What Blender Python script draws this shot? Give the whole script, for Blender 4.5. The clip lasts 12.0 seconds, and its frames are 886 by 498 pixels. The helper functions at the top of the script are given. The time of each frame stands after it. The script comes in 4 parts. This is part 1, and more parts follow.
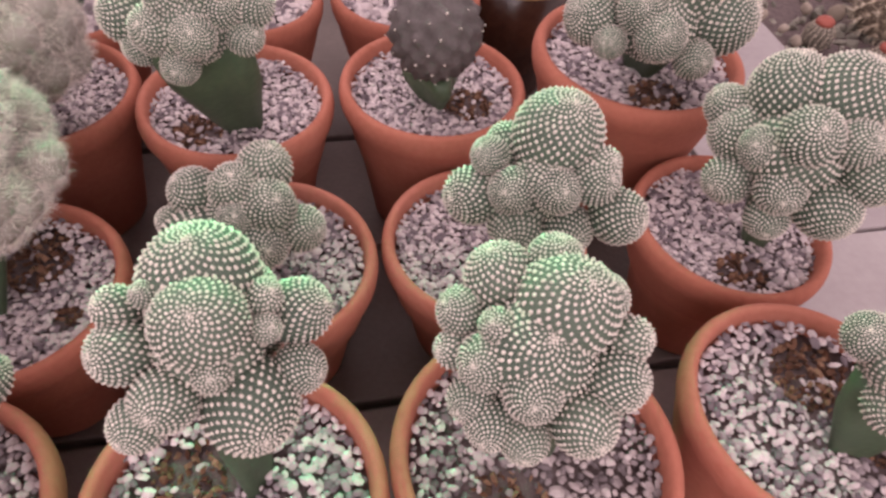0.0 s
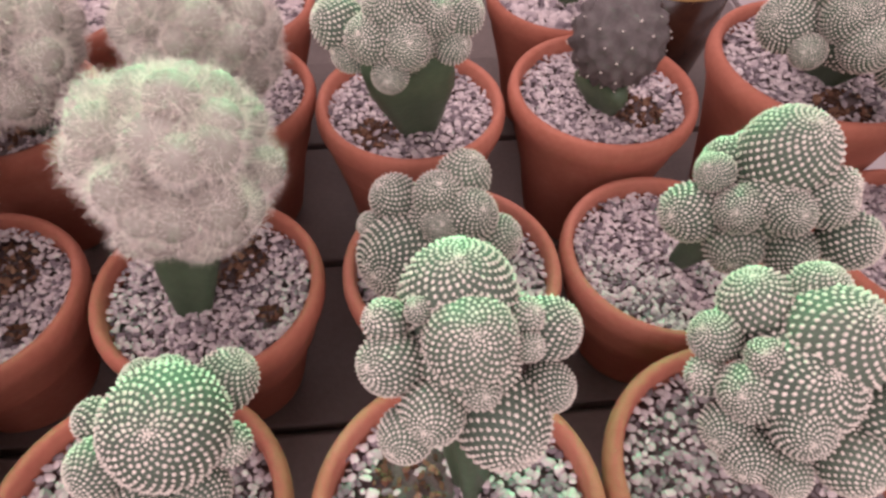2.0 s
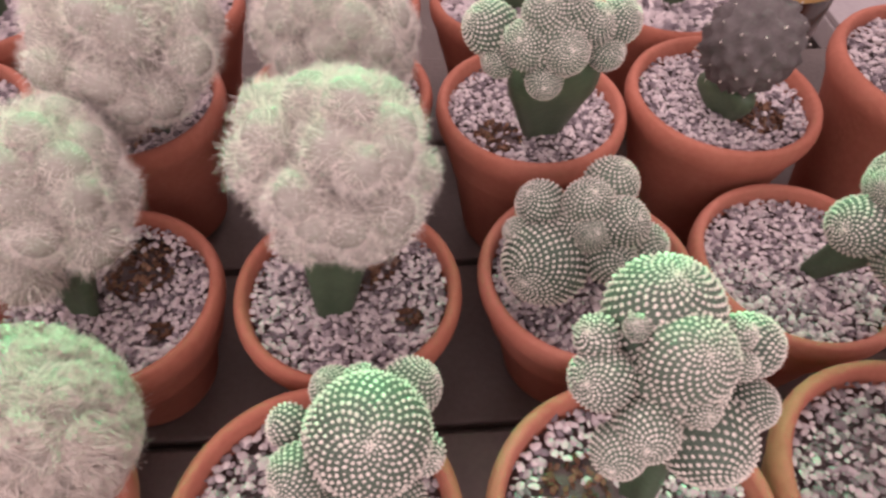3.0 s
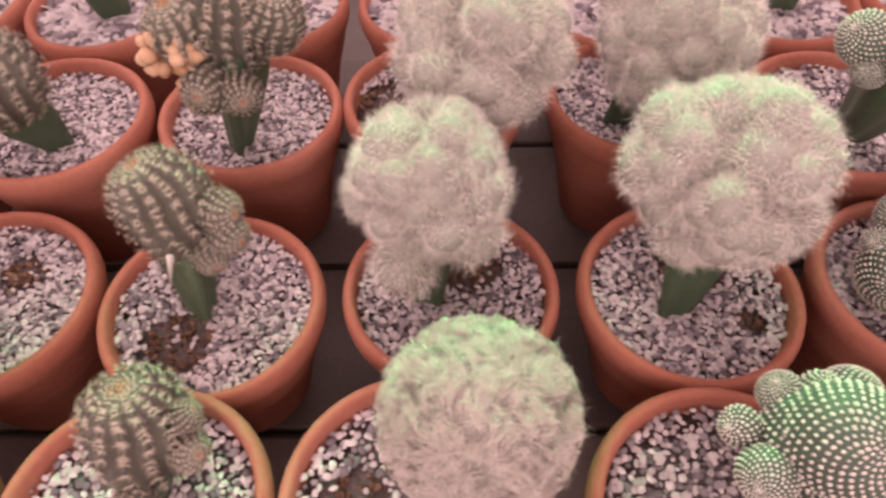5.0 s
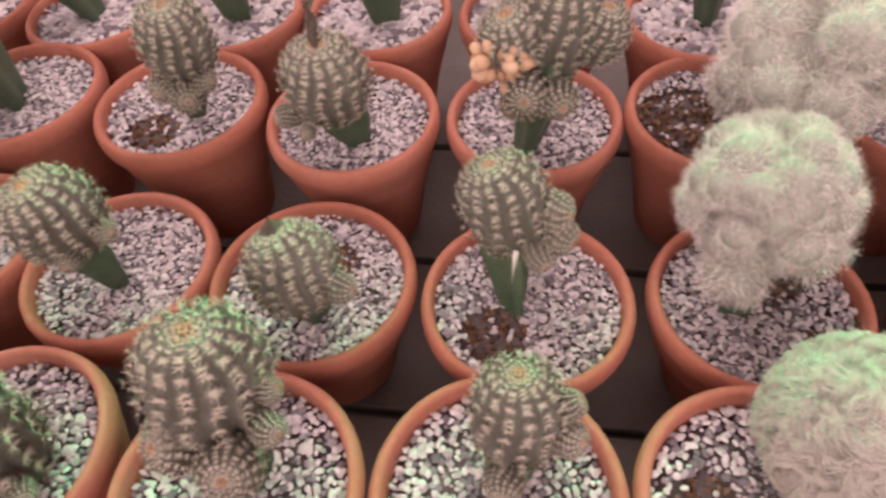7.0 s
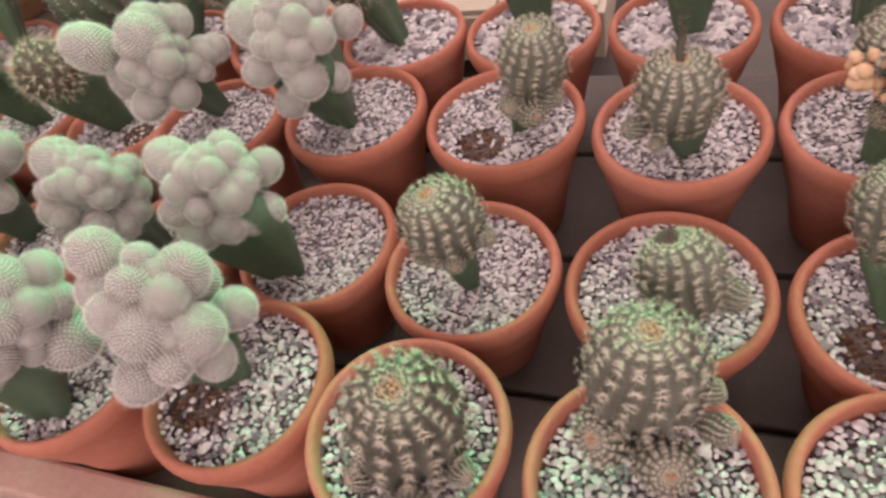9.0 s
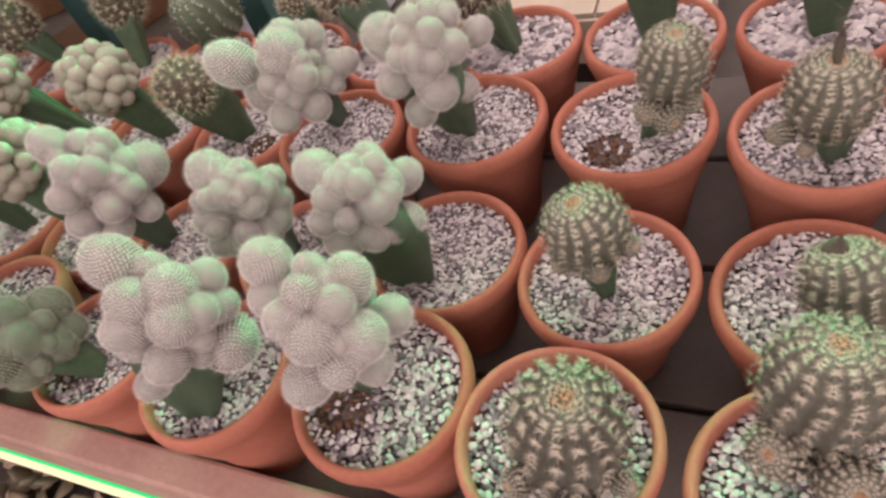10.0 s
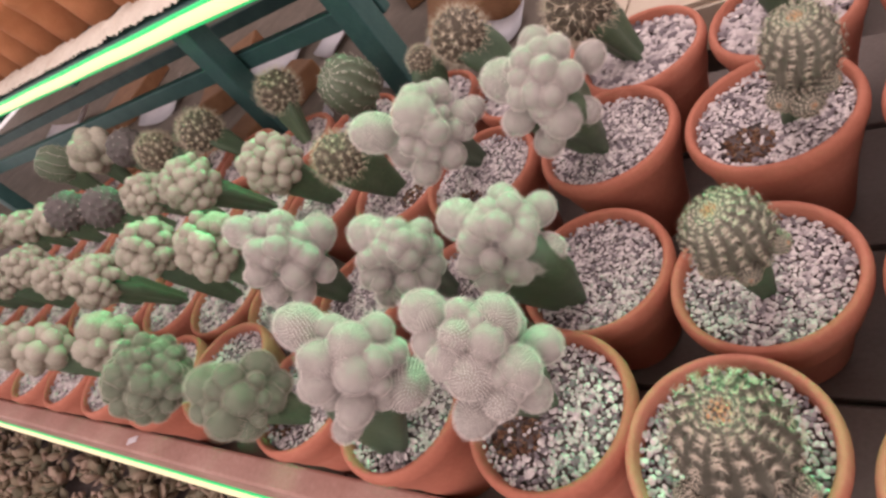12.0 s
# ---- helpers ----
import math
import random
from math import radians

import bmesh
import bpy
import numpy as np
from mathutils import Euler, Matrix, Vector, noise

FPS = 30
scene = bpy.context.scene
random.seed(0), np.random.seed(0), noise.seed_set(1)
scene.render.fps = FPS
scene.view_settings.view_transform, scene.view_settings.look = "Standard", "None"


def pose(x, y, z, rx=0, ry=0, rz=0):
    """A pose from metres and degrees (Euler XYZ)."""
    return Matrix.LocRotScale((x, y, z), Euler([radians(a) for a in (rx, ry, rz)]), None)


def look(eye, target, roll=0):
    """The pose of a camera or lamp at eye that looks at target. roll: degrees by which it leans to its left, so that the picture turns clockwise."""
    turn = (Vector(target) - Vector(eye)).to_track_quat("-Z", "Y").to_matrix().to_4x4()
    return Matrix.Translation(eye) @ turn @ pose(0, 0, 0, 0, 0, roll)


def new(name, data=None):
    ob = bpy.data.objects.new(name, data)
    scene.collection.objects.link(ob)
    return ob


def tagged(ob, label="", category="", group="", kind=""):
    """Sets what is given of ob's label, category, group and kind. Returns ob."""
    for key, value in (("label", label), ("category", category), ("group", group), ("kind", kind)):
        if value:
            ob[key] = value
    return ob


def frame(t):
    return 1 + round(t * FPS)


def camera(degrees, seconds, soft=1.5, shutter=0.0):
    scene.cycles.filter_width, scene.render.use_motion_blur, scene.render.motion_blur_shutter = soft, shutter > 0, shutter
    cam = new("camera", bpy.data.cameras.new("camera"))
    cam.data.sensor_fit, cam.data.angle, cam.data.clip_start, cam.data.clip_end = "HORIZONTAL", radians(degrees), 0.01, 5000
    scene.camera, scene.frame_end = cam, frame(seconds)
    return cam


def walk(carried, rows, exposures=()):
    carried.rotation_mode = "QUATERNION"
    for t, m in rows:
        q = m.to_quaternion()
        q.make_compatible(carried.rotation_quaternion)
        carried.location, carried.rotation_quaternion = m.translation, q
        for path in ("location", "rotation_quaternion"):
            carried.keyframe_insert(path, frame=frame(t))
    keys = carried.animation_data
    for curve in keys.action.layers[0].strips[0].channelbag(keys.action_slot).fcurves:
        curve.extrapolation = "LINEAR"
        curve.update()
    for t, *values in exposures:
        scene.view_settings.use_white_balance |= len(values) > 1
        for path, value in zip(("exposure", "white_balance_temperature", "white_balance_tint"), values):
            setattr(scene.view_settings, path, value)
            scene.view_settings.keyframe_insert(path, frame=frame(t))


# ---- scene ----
cam = camera(68.4, 12.0, soft=2.7, shutter=0.3)
METRES, EYE, TILT, LEAN, TURN = 0.55, 0.2996, -49.72, -4.19, -10.6
ROWS = [
    (0.0, 0.0, 0.0, 0.0, 0.0, 0.0, -0.0),
    (0.5, -0.0176, -0.0016, 0.0025, 1.84, -0.02, -0.25),
    (1.0, -0.0432, -0.0019, 0.0055, 2.84, -0.24, -1.04),
    (1.5, -0.071, -0.0031, 0.0095, 4.36, -0.6, -1.84),
    (2.0, -0.1003, -0.0048, 0.014, 5.21, -1.07, -2.02),
    (2.5, -0.1455, -0.0097, 0.0178, 6.06, -1.59, -2.54),
    (3.0, -0.1996, -0.014, 0.0223, 6.23, -2.1, -3.01),
    (5.0, -0.427, -0.0625, 0.0163, 10.54, -3.47, -5.02),
    (5.5, -0.4778, -0.078, 0.0125, 12.38, -3.72, -6.21),
    (6.0, -0.5261, -0.0931, 0.003, 14.21, -4.09, -7.27),
    (6.5, -0.5658, -0.1091, 0.0012, 15.3, -3.83, -7.35),
    (7.0, -0.6063, -0.1267, -0.0056, 17.63, -3.91, -8.08),
    (7.5, -0.6583, -0.1537, -0.0175, 20.35, -3.94, -8.92),
    (9.5, -0.8052, -0.2477, -0.039, 32.2, -4.82, -8.32),
    (10.0, -0.8343, -0.2688, -0.0414, 34.83, -5.16, -8.18),
    (10.5, -0.8535, -0.2861, -0.0396, 38.01, -5.14, -7.15),
    (11.0, -0.852, -0.2937, -0.0358, 42.32, -5.28, -4.39),
    (11.5, -0.8272, -0.287, -0.0249, 45.67, -5.32, -0.61),
    (12.0, -0.7919, -0.2804, -0.0175, 48.94, -4.61, 1.96),
]
walk(cam, [(t, pose(0, 0, EYE, TILT, LEAN, TURN) @ pose(METRES * x, METRES * y, METRES * z, 90 + pitch, roll, yaw)) for t, x, y, z, yaw, pitch, roll in ROWS],
     [(0, 0, 6500, 22), (3, 0, 6600, 23), (5, 0.0, 7250, 33), (6, 0.0, 7150, 30), (6.5, 0, 6900, 24), (7.5, 0.04, 6800, 17), (9.5, 0.02, 6600, 8), (10.5, 0, 6600, 9), (12, 0, 6650, 11)])

# ---- light, world ----
world = bpy.data.worlds.new("shop_air")
scene.world = world
world.use_nodes = True
world.node_tree.nodes["Background"].inputs[0].default_value = (0.95, 0.80, 0.80, 1)
world.node_tree.nodes["Background"].inputs[1].default_value = 1.12


def area_lamp(name, eye, target, sx, sy, watts, color):
    d = bpy.data.lights.new(name, "AREA")
    d.shape, d.size, d.size_y, d.energy, d.color = "RECTANGLE", sx, sy, watts, color
    ob = new(name, d)
    ob.matrix_world = look(eye, target)
    return ob


# shop ceiling panel before the bench, a fill lamp added behind it, and the near end of the green strip
area_lamp("ceiling_panel_lamp", (-0.30, -1.55, 1.30), (-0.35, 0.22, 0.05), 1.9, 0.9, 18.5, (1.0, 0.86, 0.86))
# unseen fill, added to brighten the rows farther back
area_lamp("back_fill_lamp", (-0.55, 0.80, 1.05), (-0.5, 0.25, 0.05), 1.5, 0.4, 7, (1.0, 0.86, 0.87))
green = area_lamp("overhead_led_lamp", (-0.48, 0.41, 0.300), (-0.48, 0.06, 0.140), 1.20, 0.010, 1.05, (0.02, 1.0, 0.34))
green.data.spread = radians(50)
green = area_lamp("rack_led_lamp", (-1.36, 0.440, 0.236), (-1.30, 0.05, 0.130), 0.95, 0.006, 0.66, (0.02, 1.0, 0.34))
green.data.spread = radians(75)

# ---- materials ----


def material(name, stops, scale=60, rough=0.8, bump=0.15, fine=6.0, island=0.0, metal=0.0, emit=None, rnd=0.0, spec=0.3, trans=0.0, sheen=0.0):
    """stops: colours blended by a coarse and a fine noise; island or rnd: share of variation per piece."""
    m = bpy.data.materials.new(name)
    m.use_nodes = True
    nt = m.node_tree
    nodes, links = nt.nodes, nt.links
    bsdf = nodes["Principled BSDF"]
    bsdf.inputs["Roughness"].default_value = rough
    bsdf.inputs["Metallic"].default_value = metal
    bsdf.inputs["Specular IOR Level"].default_value = spec
    co = nodes.new("ShaderNodeTexCoord")
    n1 = nodes.new("ShaderNodeTexNoise")
    n1.inputs["Scale"].default_value = scale
    n1.inputs["Detail"].default_value = 4
    n2 = nodes.new("ShaderNodeTexNoise")
    n2.inputs["Scale"].default_value = scale * fine
    n2.inputs["Detail"].default_value = 3
    geo = nodes.new("ShaderNodeNewGeometry")
    links.new(geo.outputs["Position"], n1.inputs["Vector"])
    links.new(geo.outputs["Position"], n2.inputs["Vector"])
    mix = nodes.new("ShaderNodeMath")
    mix.operation = "MULTIPLY_ADD"
    links.new(n1.outputs["Fac"], mix.inputs[0])
    mix.inputs[1].default_value = 0.65
    half = nodes.new("ShaderNodeMath")
    half.operation = "MULTIPLY"
    half.inputs[1].default_value = 0.35
    links.new(n2.outputs["Fac"], half.inputs[0])
    links.new(half.outputs[0], mix.inputs[2])
    fac = mix.outputs[0]
    share = island or rnd
    if share:
        if island:
            source = geo.outputs["Random Per Island"]
        else:
            source = nodes.new("ShaderNodeObjectInfo").outputs["Random"]
        both = nodes.new("ShaderNodeMix")
        both.inputs[0].default_value = share
        links.new(fac, both.inputs[2])
        links.new(source, both.inputs[3])
        fac = both.outputs[0]
    ramp = nodes.new("ShaderNodeValToRGB")
    while len(ramp.color_ramp.elements) < len(stops):
        ramp.color_ramp.elements.new(0.5)
    for e, (p, c) in zip(ramp.color_ramp.elements, stops):
        e.position, e.color = p, (*c, 1)
    links.new(fac, ramp.inputs[0])
    links.new(ramp.outputs[0], bsdf.inputs["Base Color"])
    if bump:
        b = nodes.new("ShaderNodeBump")
        b.inputs["Strength"].default_value = bump
        b.inputs["Distance"].default_value = 0.0015
        links.new(n2.outputs["Fac"], b.inputs["Height"])
        links.new(b.outputs[0], bsdf.inputs["Normal"])
    if emit:
        bsdf.inputs["Emission Color"].default_value = (*emit[0], 1)
        bsdf.inputs["Emission Strength"].default_value = emit[1]
    if sheen:
        bsdf.inputs["Sheen Weight"].default_value = sheen
        bsdf.inputs["Sheen Roughness"].default_value = 0.4
    if trans:
        bsdf.inputs["Subsurface Weight"].default_value = trans
        bsdf.inputs["Subsurface Radius"].default_value = (0.004, 0.003, 0.002)
    return m


TERRACOTTA = material("terracotta", [(0.25, (0.345, 0.115, 0.074)), (0.5, (0.435, 0.152, 0.100)), (0.75, (0.52, 0.208, 0.147))], 35, 0.85, 0.25, 9, rnd=0.25)
GRAVEL = material("pumice_grit", [(0.0, (0.10, 0.075, 0.085)), (0.24, (0.24, 0.20, 0.215)), (0.46, (0.50, 0.428, 0.430)), (0.78, (0.65, 0.568, 0.558)), (1.0, (0.80, 0.725, 0.70))], 150, 0.9, 0.3, 5, island=0.8)
# the pumice grit in darker tones
DARKER_GRAVEL = material("darker_pumice_grit", [(0.0, (0.08, 0.062, 0.064)), (0.26, (0.19, 0.158, 0.162)), (0.5, (0.36, 0.305, 0.30)), (0.8, (0.52, 0.45, 0.435)), (1.0, (0.74, 0.665, 0.635))], 150, 0.9, 0.3, 5, island=0.8)
BARK = material("bark_chips", [(0.0, (0.05, 0.03, 0.022)), (0.5, (0.16, 0.075, 0.045)), (1.0, (0.36, 0.22, 0.14))], 200, 0.9, 0.3, 4, island=0.8)
SOIL = material("potting_soil", [(0.3, (0.09, 0.066, 0.064)), (0.7, (0.17, 0.13, 0.125))], 220, 0.95, 0.5, 4)
STOCK = material("green_stock", [(0.25, (0.044, 0.070, 0.042)), (0.55, (0.068, 0.104, 0.060)), (0.8, (0.110, 0.150, 0.086))], 45, 0.5, 0.12, 8, rnd=0.25, spec=0.4)
DOT_SKIN = material("dark_green_skin", [(0.2, (0.060, 0.086, 0.063)), (0.5, (0.088, 0.120, 0.088)), (0.8, (0.125, 0.162, 0.119))], 90, 0.6, 0.15, 6, rnd=0.3)
CREAM_SPINE = material("cream_spines", [(0.2, (0.58, 0.53, 0.46)), (0.8, (0.77, 0.705, 0.62))], 120, 0.8, 0.0, 4, island=0.4)
FUZZ_SKIN = material("pale_green_skin", [(0.3, (0.29, 0.257, 0.238)), (0.7, (0.39, 0.35, 0.322))], 120, 0.85, 0.2, 6)
OLIVE_SKIN = material("pale_olive_skin", [(0.2, (0.24, 0.22, 0.172)), (0.8, (0.48, 0.425, 0.36))], 90, 0.75, 0.1, 6, rnd=0.3)
FUZZ = material("white_bristles", [(0.1, (0.70, 0.64, 0.61)), (0.9, (0.85, 0.785, 0.75))], 120, 0.85, 0.0, 4, island=0.4)
WOOL_SKIN = material("wool_core", [(0.2, (0.24, 0.222, 0.19)), (0.8, (0.44, 0.41, 0.36))], 120, 0.9, 0.3, 6)
WOOL = material("white_wool", [(0.0, (0.74, 0.675, 0.61)), (1.0, (0.95, 0.89, 0.815))], 120, 0.85, 0.0, 4, island=0.6)
RIB_SKIN = material("grey_green_ribs", [(0.2, (0.105, 0.098, 0.076)), (0.5, (0.158, 0.145, 0.116)), (0.8, (0.235, 0.212, 0.173))], 110, 0.7, 0.35, 6, rnd=0.25)
RIB_SPINE = material("straw_spines", [(0.0, (0.40, 0.335, 0.265)), (1.0, (0.69, 0.60, 0.495))], 120, 0.8, 0.0, 4, island=0.6)
CROWN = material("orange_crown_wool", [(0.0, (0.40, 0.13, 0.07)), (0.45, (0.60, 0.28, 0.15)), (1.0, (0.74, 0.56, 0.38))], 200, 0.85, 0.2, 4, island=0.7)
BROWN_SKIN = material("brown_green_skin", [(0.2, (0.055, 0.045, 0.034)), (0.8, (0.13, 0.10, 0.072))], 110, 0.75, 0.3, 6, rnd=0.3)
GOLD_SPINE = material("golden_spines", [(0.0, (0.40, 0.32, 0.22)), (1.0, (0.84, 0.75, 0.60))], 120, 0.7, 0.0, 4, island=0.7)
GREY_SKIN = material("grey_purple_skin", [(0.2, (0.075, 0.065, 0.062)), (0.8, (0.17, 0.145, 0.14))], 110, 0.7, 0.3, 6)
DARK_BOARD = material("dark_bench_board", [(0.25, (0.078, 0.060, 0.053)), (0.55, (0.124, 0.096, 0.086)), (0.8, (0.18, 0.138, 0.124))], 22, 0.6, 0.3, 14, rnd=0.3)
RACK_BOARD = material("grey_brown_board", [(0.25, (0.13, 0.105, 0.086)), (0.55, (0.20, 0.165, 0.138)), (0.8, (0.28, 0.235, 0.20))], 22, 0.7, 0.3, 14)
PINK_BOARD = material("worn_pink_wood", [(0.25, (0.32, 0.17, 0.14)), (0.55, (0.44, 0.26, 0.22)), (0.8, (0.55, 0.36, 0.31))], 18, 0.55, 0.2, 12)
GREY_TILE = material("grey_tile", [(0.3, (0.30, 0.26, 0.26)), (0.7, (0.40, 0.36, 0.35))], 20, 0.45, 0.1, 10, rnd=0.2)
CREAM_TILE = material("cream_tile", [(0.3, (0.50, 0.40, 0.31)), (0.7, (0.64, 0.54, 0.44))], 16, 0.4, 0.1, 10, rnd=0.3)
STEEL = material("teal_painted_steel", [(0.3, (0.028, 0.078, 0.078)), (0.7, (0.056, 0.125, 0.120))], 30, 0.45, 0.15, 9, metal=0.2)
PAPER = material("white_label_card", [(0.3, (0.60, 0.57, 0.62)), (0.7, (0.74, 0.71, 0.74))], 30, 0.7, 0.1, 8)
TAN_CLAY = material("tan_clay", [(0.25, (0.34, 0.12, 0.05)), (0.75, (0.50, 0.21, 0.10))], 35, 0.85, 0.25, 9, rnd=0.25)
ORANGE_WOOD = material("orange_wood", [(0.3, (0.20, 0.095, 0.048)), (0.7, (0.34, 0.175, 0.09))], 25, 0.6, 0.2, 10)
EDGE_STONE = material("tan_stone", [(0.0, (0.20, 0.16, 0.12)), (1.0, (0.42, 0.36, 0.30))], 90, 0.8, 0.2, 4, rnd=0.6)
LINER = material("crumpled_liner", [(0.2, (0.50, 0.43, 0.36)), (0.5, (0.62, 0.54, 0.46)), (0.8, (0.72, 0.64, 0.55))], 40, 0.7, 0.3, 8)
LED_CORE = material("led_core", [(0.3, (0.1, 0.1, 0.08)), (0.7, (0.12, 0.12, 0.1))], 40, 0.4, 0.0, emit=((1.0, 0.84, 0.50), 1.1))
# green halo round the lit tube, put into a glowing material
LED_GLOW = material("led_green_halo", [(0.3, (0.02, 0.5, 0.16)), (0.7, (0.03, 0.6, 0.2))], 40, 0.4, 0.0, emit=((0.005, 0.62, 0.17), 0.55))
RED_SKIN = material("red_graft_skin", [(0.3, (0.25, 0.058, 0.042)), (0.7, (0.36, 0.105, 0.075))], 120, 0.5, 0.2, 6)
ROCK = material("bed_grit", [(0.0, (0.10, 0.095, 0.078)), (0.5, (0.20, 0.186, 0.152)), (1.0, (0.34, 0.315, 0.265))], 120, 0.9, 0.4, 4, island=0.8)
SUCCULENT = material("succulent_leaves", [(0.0, (0.13, 0.13, 0.085)), (0.45, (0.29, 0.22, 0.15)), (0.8, (0.44, 0.31, 0.24)), (1.0, (0.58, 0.38, 0.31))], 80, 0.6, 0.1, 4, island=0.8)
BROWN_GLAZE = material("brown_glaze", [(0.3, (0.030, 0.014, 0.010)), (0.7, (0.07, 0.030, 0.018))], 40, 0.25, 0.1, 6, spec=0.5)
GOLD_RIM = material("yellow_rim_glaze", [(0.3, (0.45, 0.27, 0.09)), (0.7, (0.62, 0.42, 0.18))], 40, 0.3, 0.1, 6)

# ---- mesh helpers ----


def to_mesh(name, verts, faces, mat, smooth=True):
    me = bpy.data.meshes.new(name)
    me.from_pydata([tuple(v) for v in verts], [], faces)
    me.materials.append(mat)
    me.polygons.foreach_set("use_smooth", [smooth] * len(me.polygons))
    me.update()
    return me


def part(name, me, parent, label="", m=None):
    ob = new(name, me)
    ob.parent = parent
    if m is not None:
        ob.matrix_basis = m
    if label:
        ob["label"] = label
    return ob


def thing(name, label, category, at=(0, 0, 0), group="", kind=""):
    ob = new(name)
    ob.empty_display_size = 0.01
    ob.location = at
    return tagged(ob, label, category, group, kind)


def lathe(profile, n=48, wob=0.0, seed=0):
    """Verts and faces of a closed turned shape, from (radius, height) pairs."""
    rng = random.Random(seed)
    a0, a1 = rng.uniform(0, 6), rng.uniform(0, 6)
    v, f = [], []
    for r, z in profile:
        for i in range(n):
            a = 2 * math.pi * i / n
            k = 1 + wob * (math.sin(2 * a + a0) + 0.6 * math.sin(3 * a + a1))
            v.append((r * k * math.cos(a), r * k * math.sin(a), z))
    for j in range(len(profile) - 1):
        for i in range(n):
            f.append((j * n + i, j * n + (i + 1) % n, (j + 1) * n + (i + 1) % n, (j + 1) * n + i))
    return v, f


def box(x0, x1, y0, y1, z0, z1, bevel=0.0015):
    bm = bmesh.new()
    bmesh.ops.create_cube(bm, size=1)
    for v in bm.verts:
        v.co = Vector(((x0 + x1) / 2 + v.co.x * (x1 - x0), (y0 + y1) / 2 + v.co.y * (y1 - y0), (z0 + z1) / 2 + v.co.z * (z1 - z0)))
    if bevel:
        bmesh.ops.bevel(bm, geom=bm.edges[:], offset=bevel, segments=2, affect="EDGES", profile=0.5)
    return bm


def bm_mesh(name, bm, mat, smooth=False):
    me = bpy.data.meshes.new(name)
    bm.to_mesh(me)
    bm.free()
    me.materials.append(mat)
    me.polygons.foreach_set("use_smooth", [smooth] * len(me.polygons))
    return me


def ico(sub):
    bm = bmesh.new()
    bmesh.ops.create_icosphere(bm, subdivisions=sub, radius=1)
    v = [x.co.copy() for x in bm.verts]
    f = [tuple(y.index for y in x.verts) for x in bm.faces]
    bm.free()
    return v, f


ICO1, ICO2, ICO3 = ico(1), ico(2), ico(3)
PEBBLE = ([Vector((math.cos(k * 1.0472), math.sin(k * 1.0472), 0.35 * (-1) ** k)) for k in range(6)] + [Vector((0.15, 0, 0.95)), Vector((0, 0.15, -0.95))],
          [t for k in range(6) for t in ((k, (k + 1) % 6, 6), ((k + 1) % 6, k, 7))])
FLAKE = ([Vector((math.cos(k * 1.0472), math.sin(k * 1.0472), -0.10 * (-1) ** k)) for k in range(6)] + [Vector((0.68 * math.cos(k * 1.0472 + 0.2), 0.68 * math.sin(k * 1.0472 + 0.2), 0.62)) for k in range(6)] + [Vector((0.1, 0.05, 0.80))],
         [t for k in range(6) for t in ((k, (k + 1) % 6, 6 + (k + 1) % 6, 6 + k), (6 + k, 6 + (k + 1) % 6, 12))])
GOLDEN = math.pi * (3 - math.sqrt(5))


def spiral(n, power=1.0):
    """Points of a spiral phyllotaxis over the unit sphere, crown first."""
    out = []
    for i in range(n):
        z = 1 - 2 * ((i + 0.5) / n) ** power
        r = math.sqrt(max(0, 1 - z * z))
        out.append(Vector((r * math.cos(i * GOLDEN), r * math.sin(i * GOLDEN), z)))
    return out


def tangents(nrm):
    a = nrm.orthogonal().normalized()
    return a, nrm.cross(a)


def spike(v, f, base, tip, side, w):
    i = len(v)
    v += [base - side * w, base + side * w, tip]
    f.append((i, i + 1, i + 2))


def cone3(v, f, base, tip, w):
    a, b = tangents((tip - base).normalized())
    i = len(v)
    v += [base + a * w, base + (b * 0.87 - a * 0.5) * w, base - (b * 0.87 + a * 0.5) * w, tip]
    f += [(i, i + 1, i + 3), (i + 1, i + 2, i + 3), (i + 2, i, i + 3)]


def blob(v, f, c, r, rng, squash=1.0, src=ICO1, rough=0.25):
    i = len(v)
    rot = Euler((rng.uniform(0, 6), rng.uniform(0, 6), rng.uniform(0, 6))).to_matrix()
    sc = Vector((rng.uniform(0.75, 1.25), rng.uniform(0.65, 1.0), rng.uniform(0.55, 0.9) * squash))
    for p in src[0]:
        k = 1 + rng.uniform(-rough, rough)
        v.append(c + rot @ Vector((p.x * sc.x, p.y * sc.y, p.z * sc.z)) * (r * k))
    f += [tuple(i + q for q in t) for t in src[1]]


# ---- plant heads (unit radius) ----


def sphere_body(name, mat, n_bump, amp, power=1.0, src=ICO3):
    pts = spiral(n_bump, power)
    arr = np.array(pts)
    out = []
    for p in src[0]:
        d = np.max(arr @ np.array(p))
        out.append(p * (1 + amp * (max(0.0, 1 - (1 - d) * n_bump / 2.2) - 0.5)))
    return to_mesh(name, out, src[1], mat)


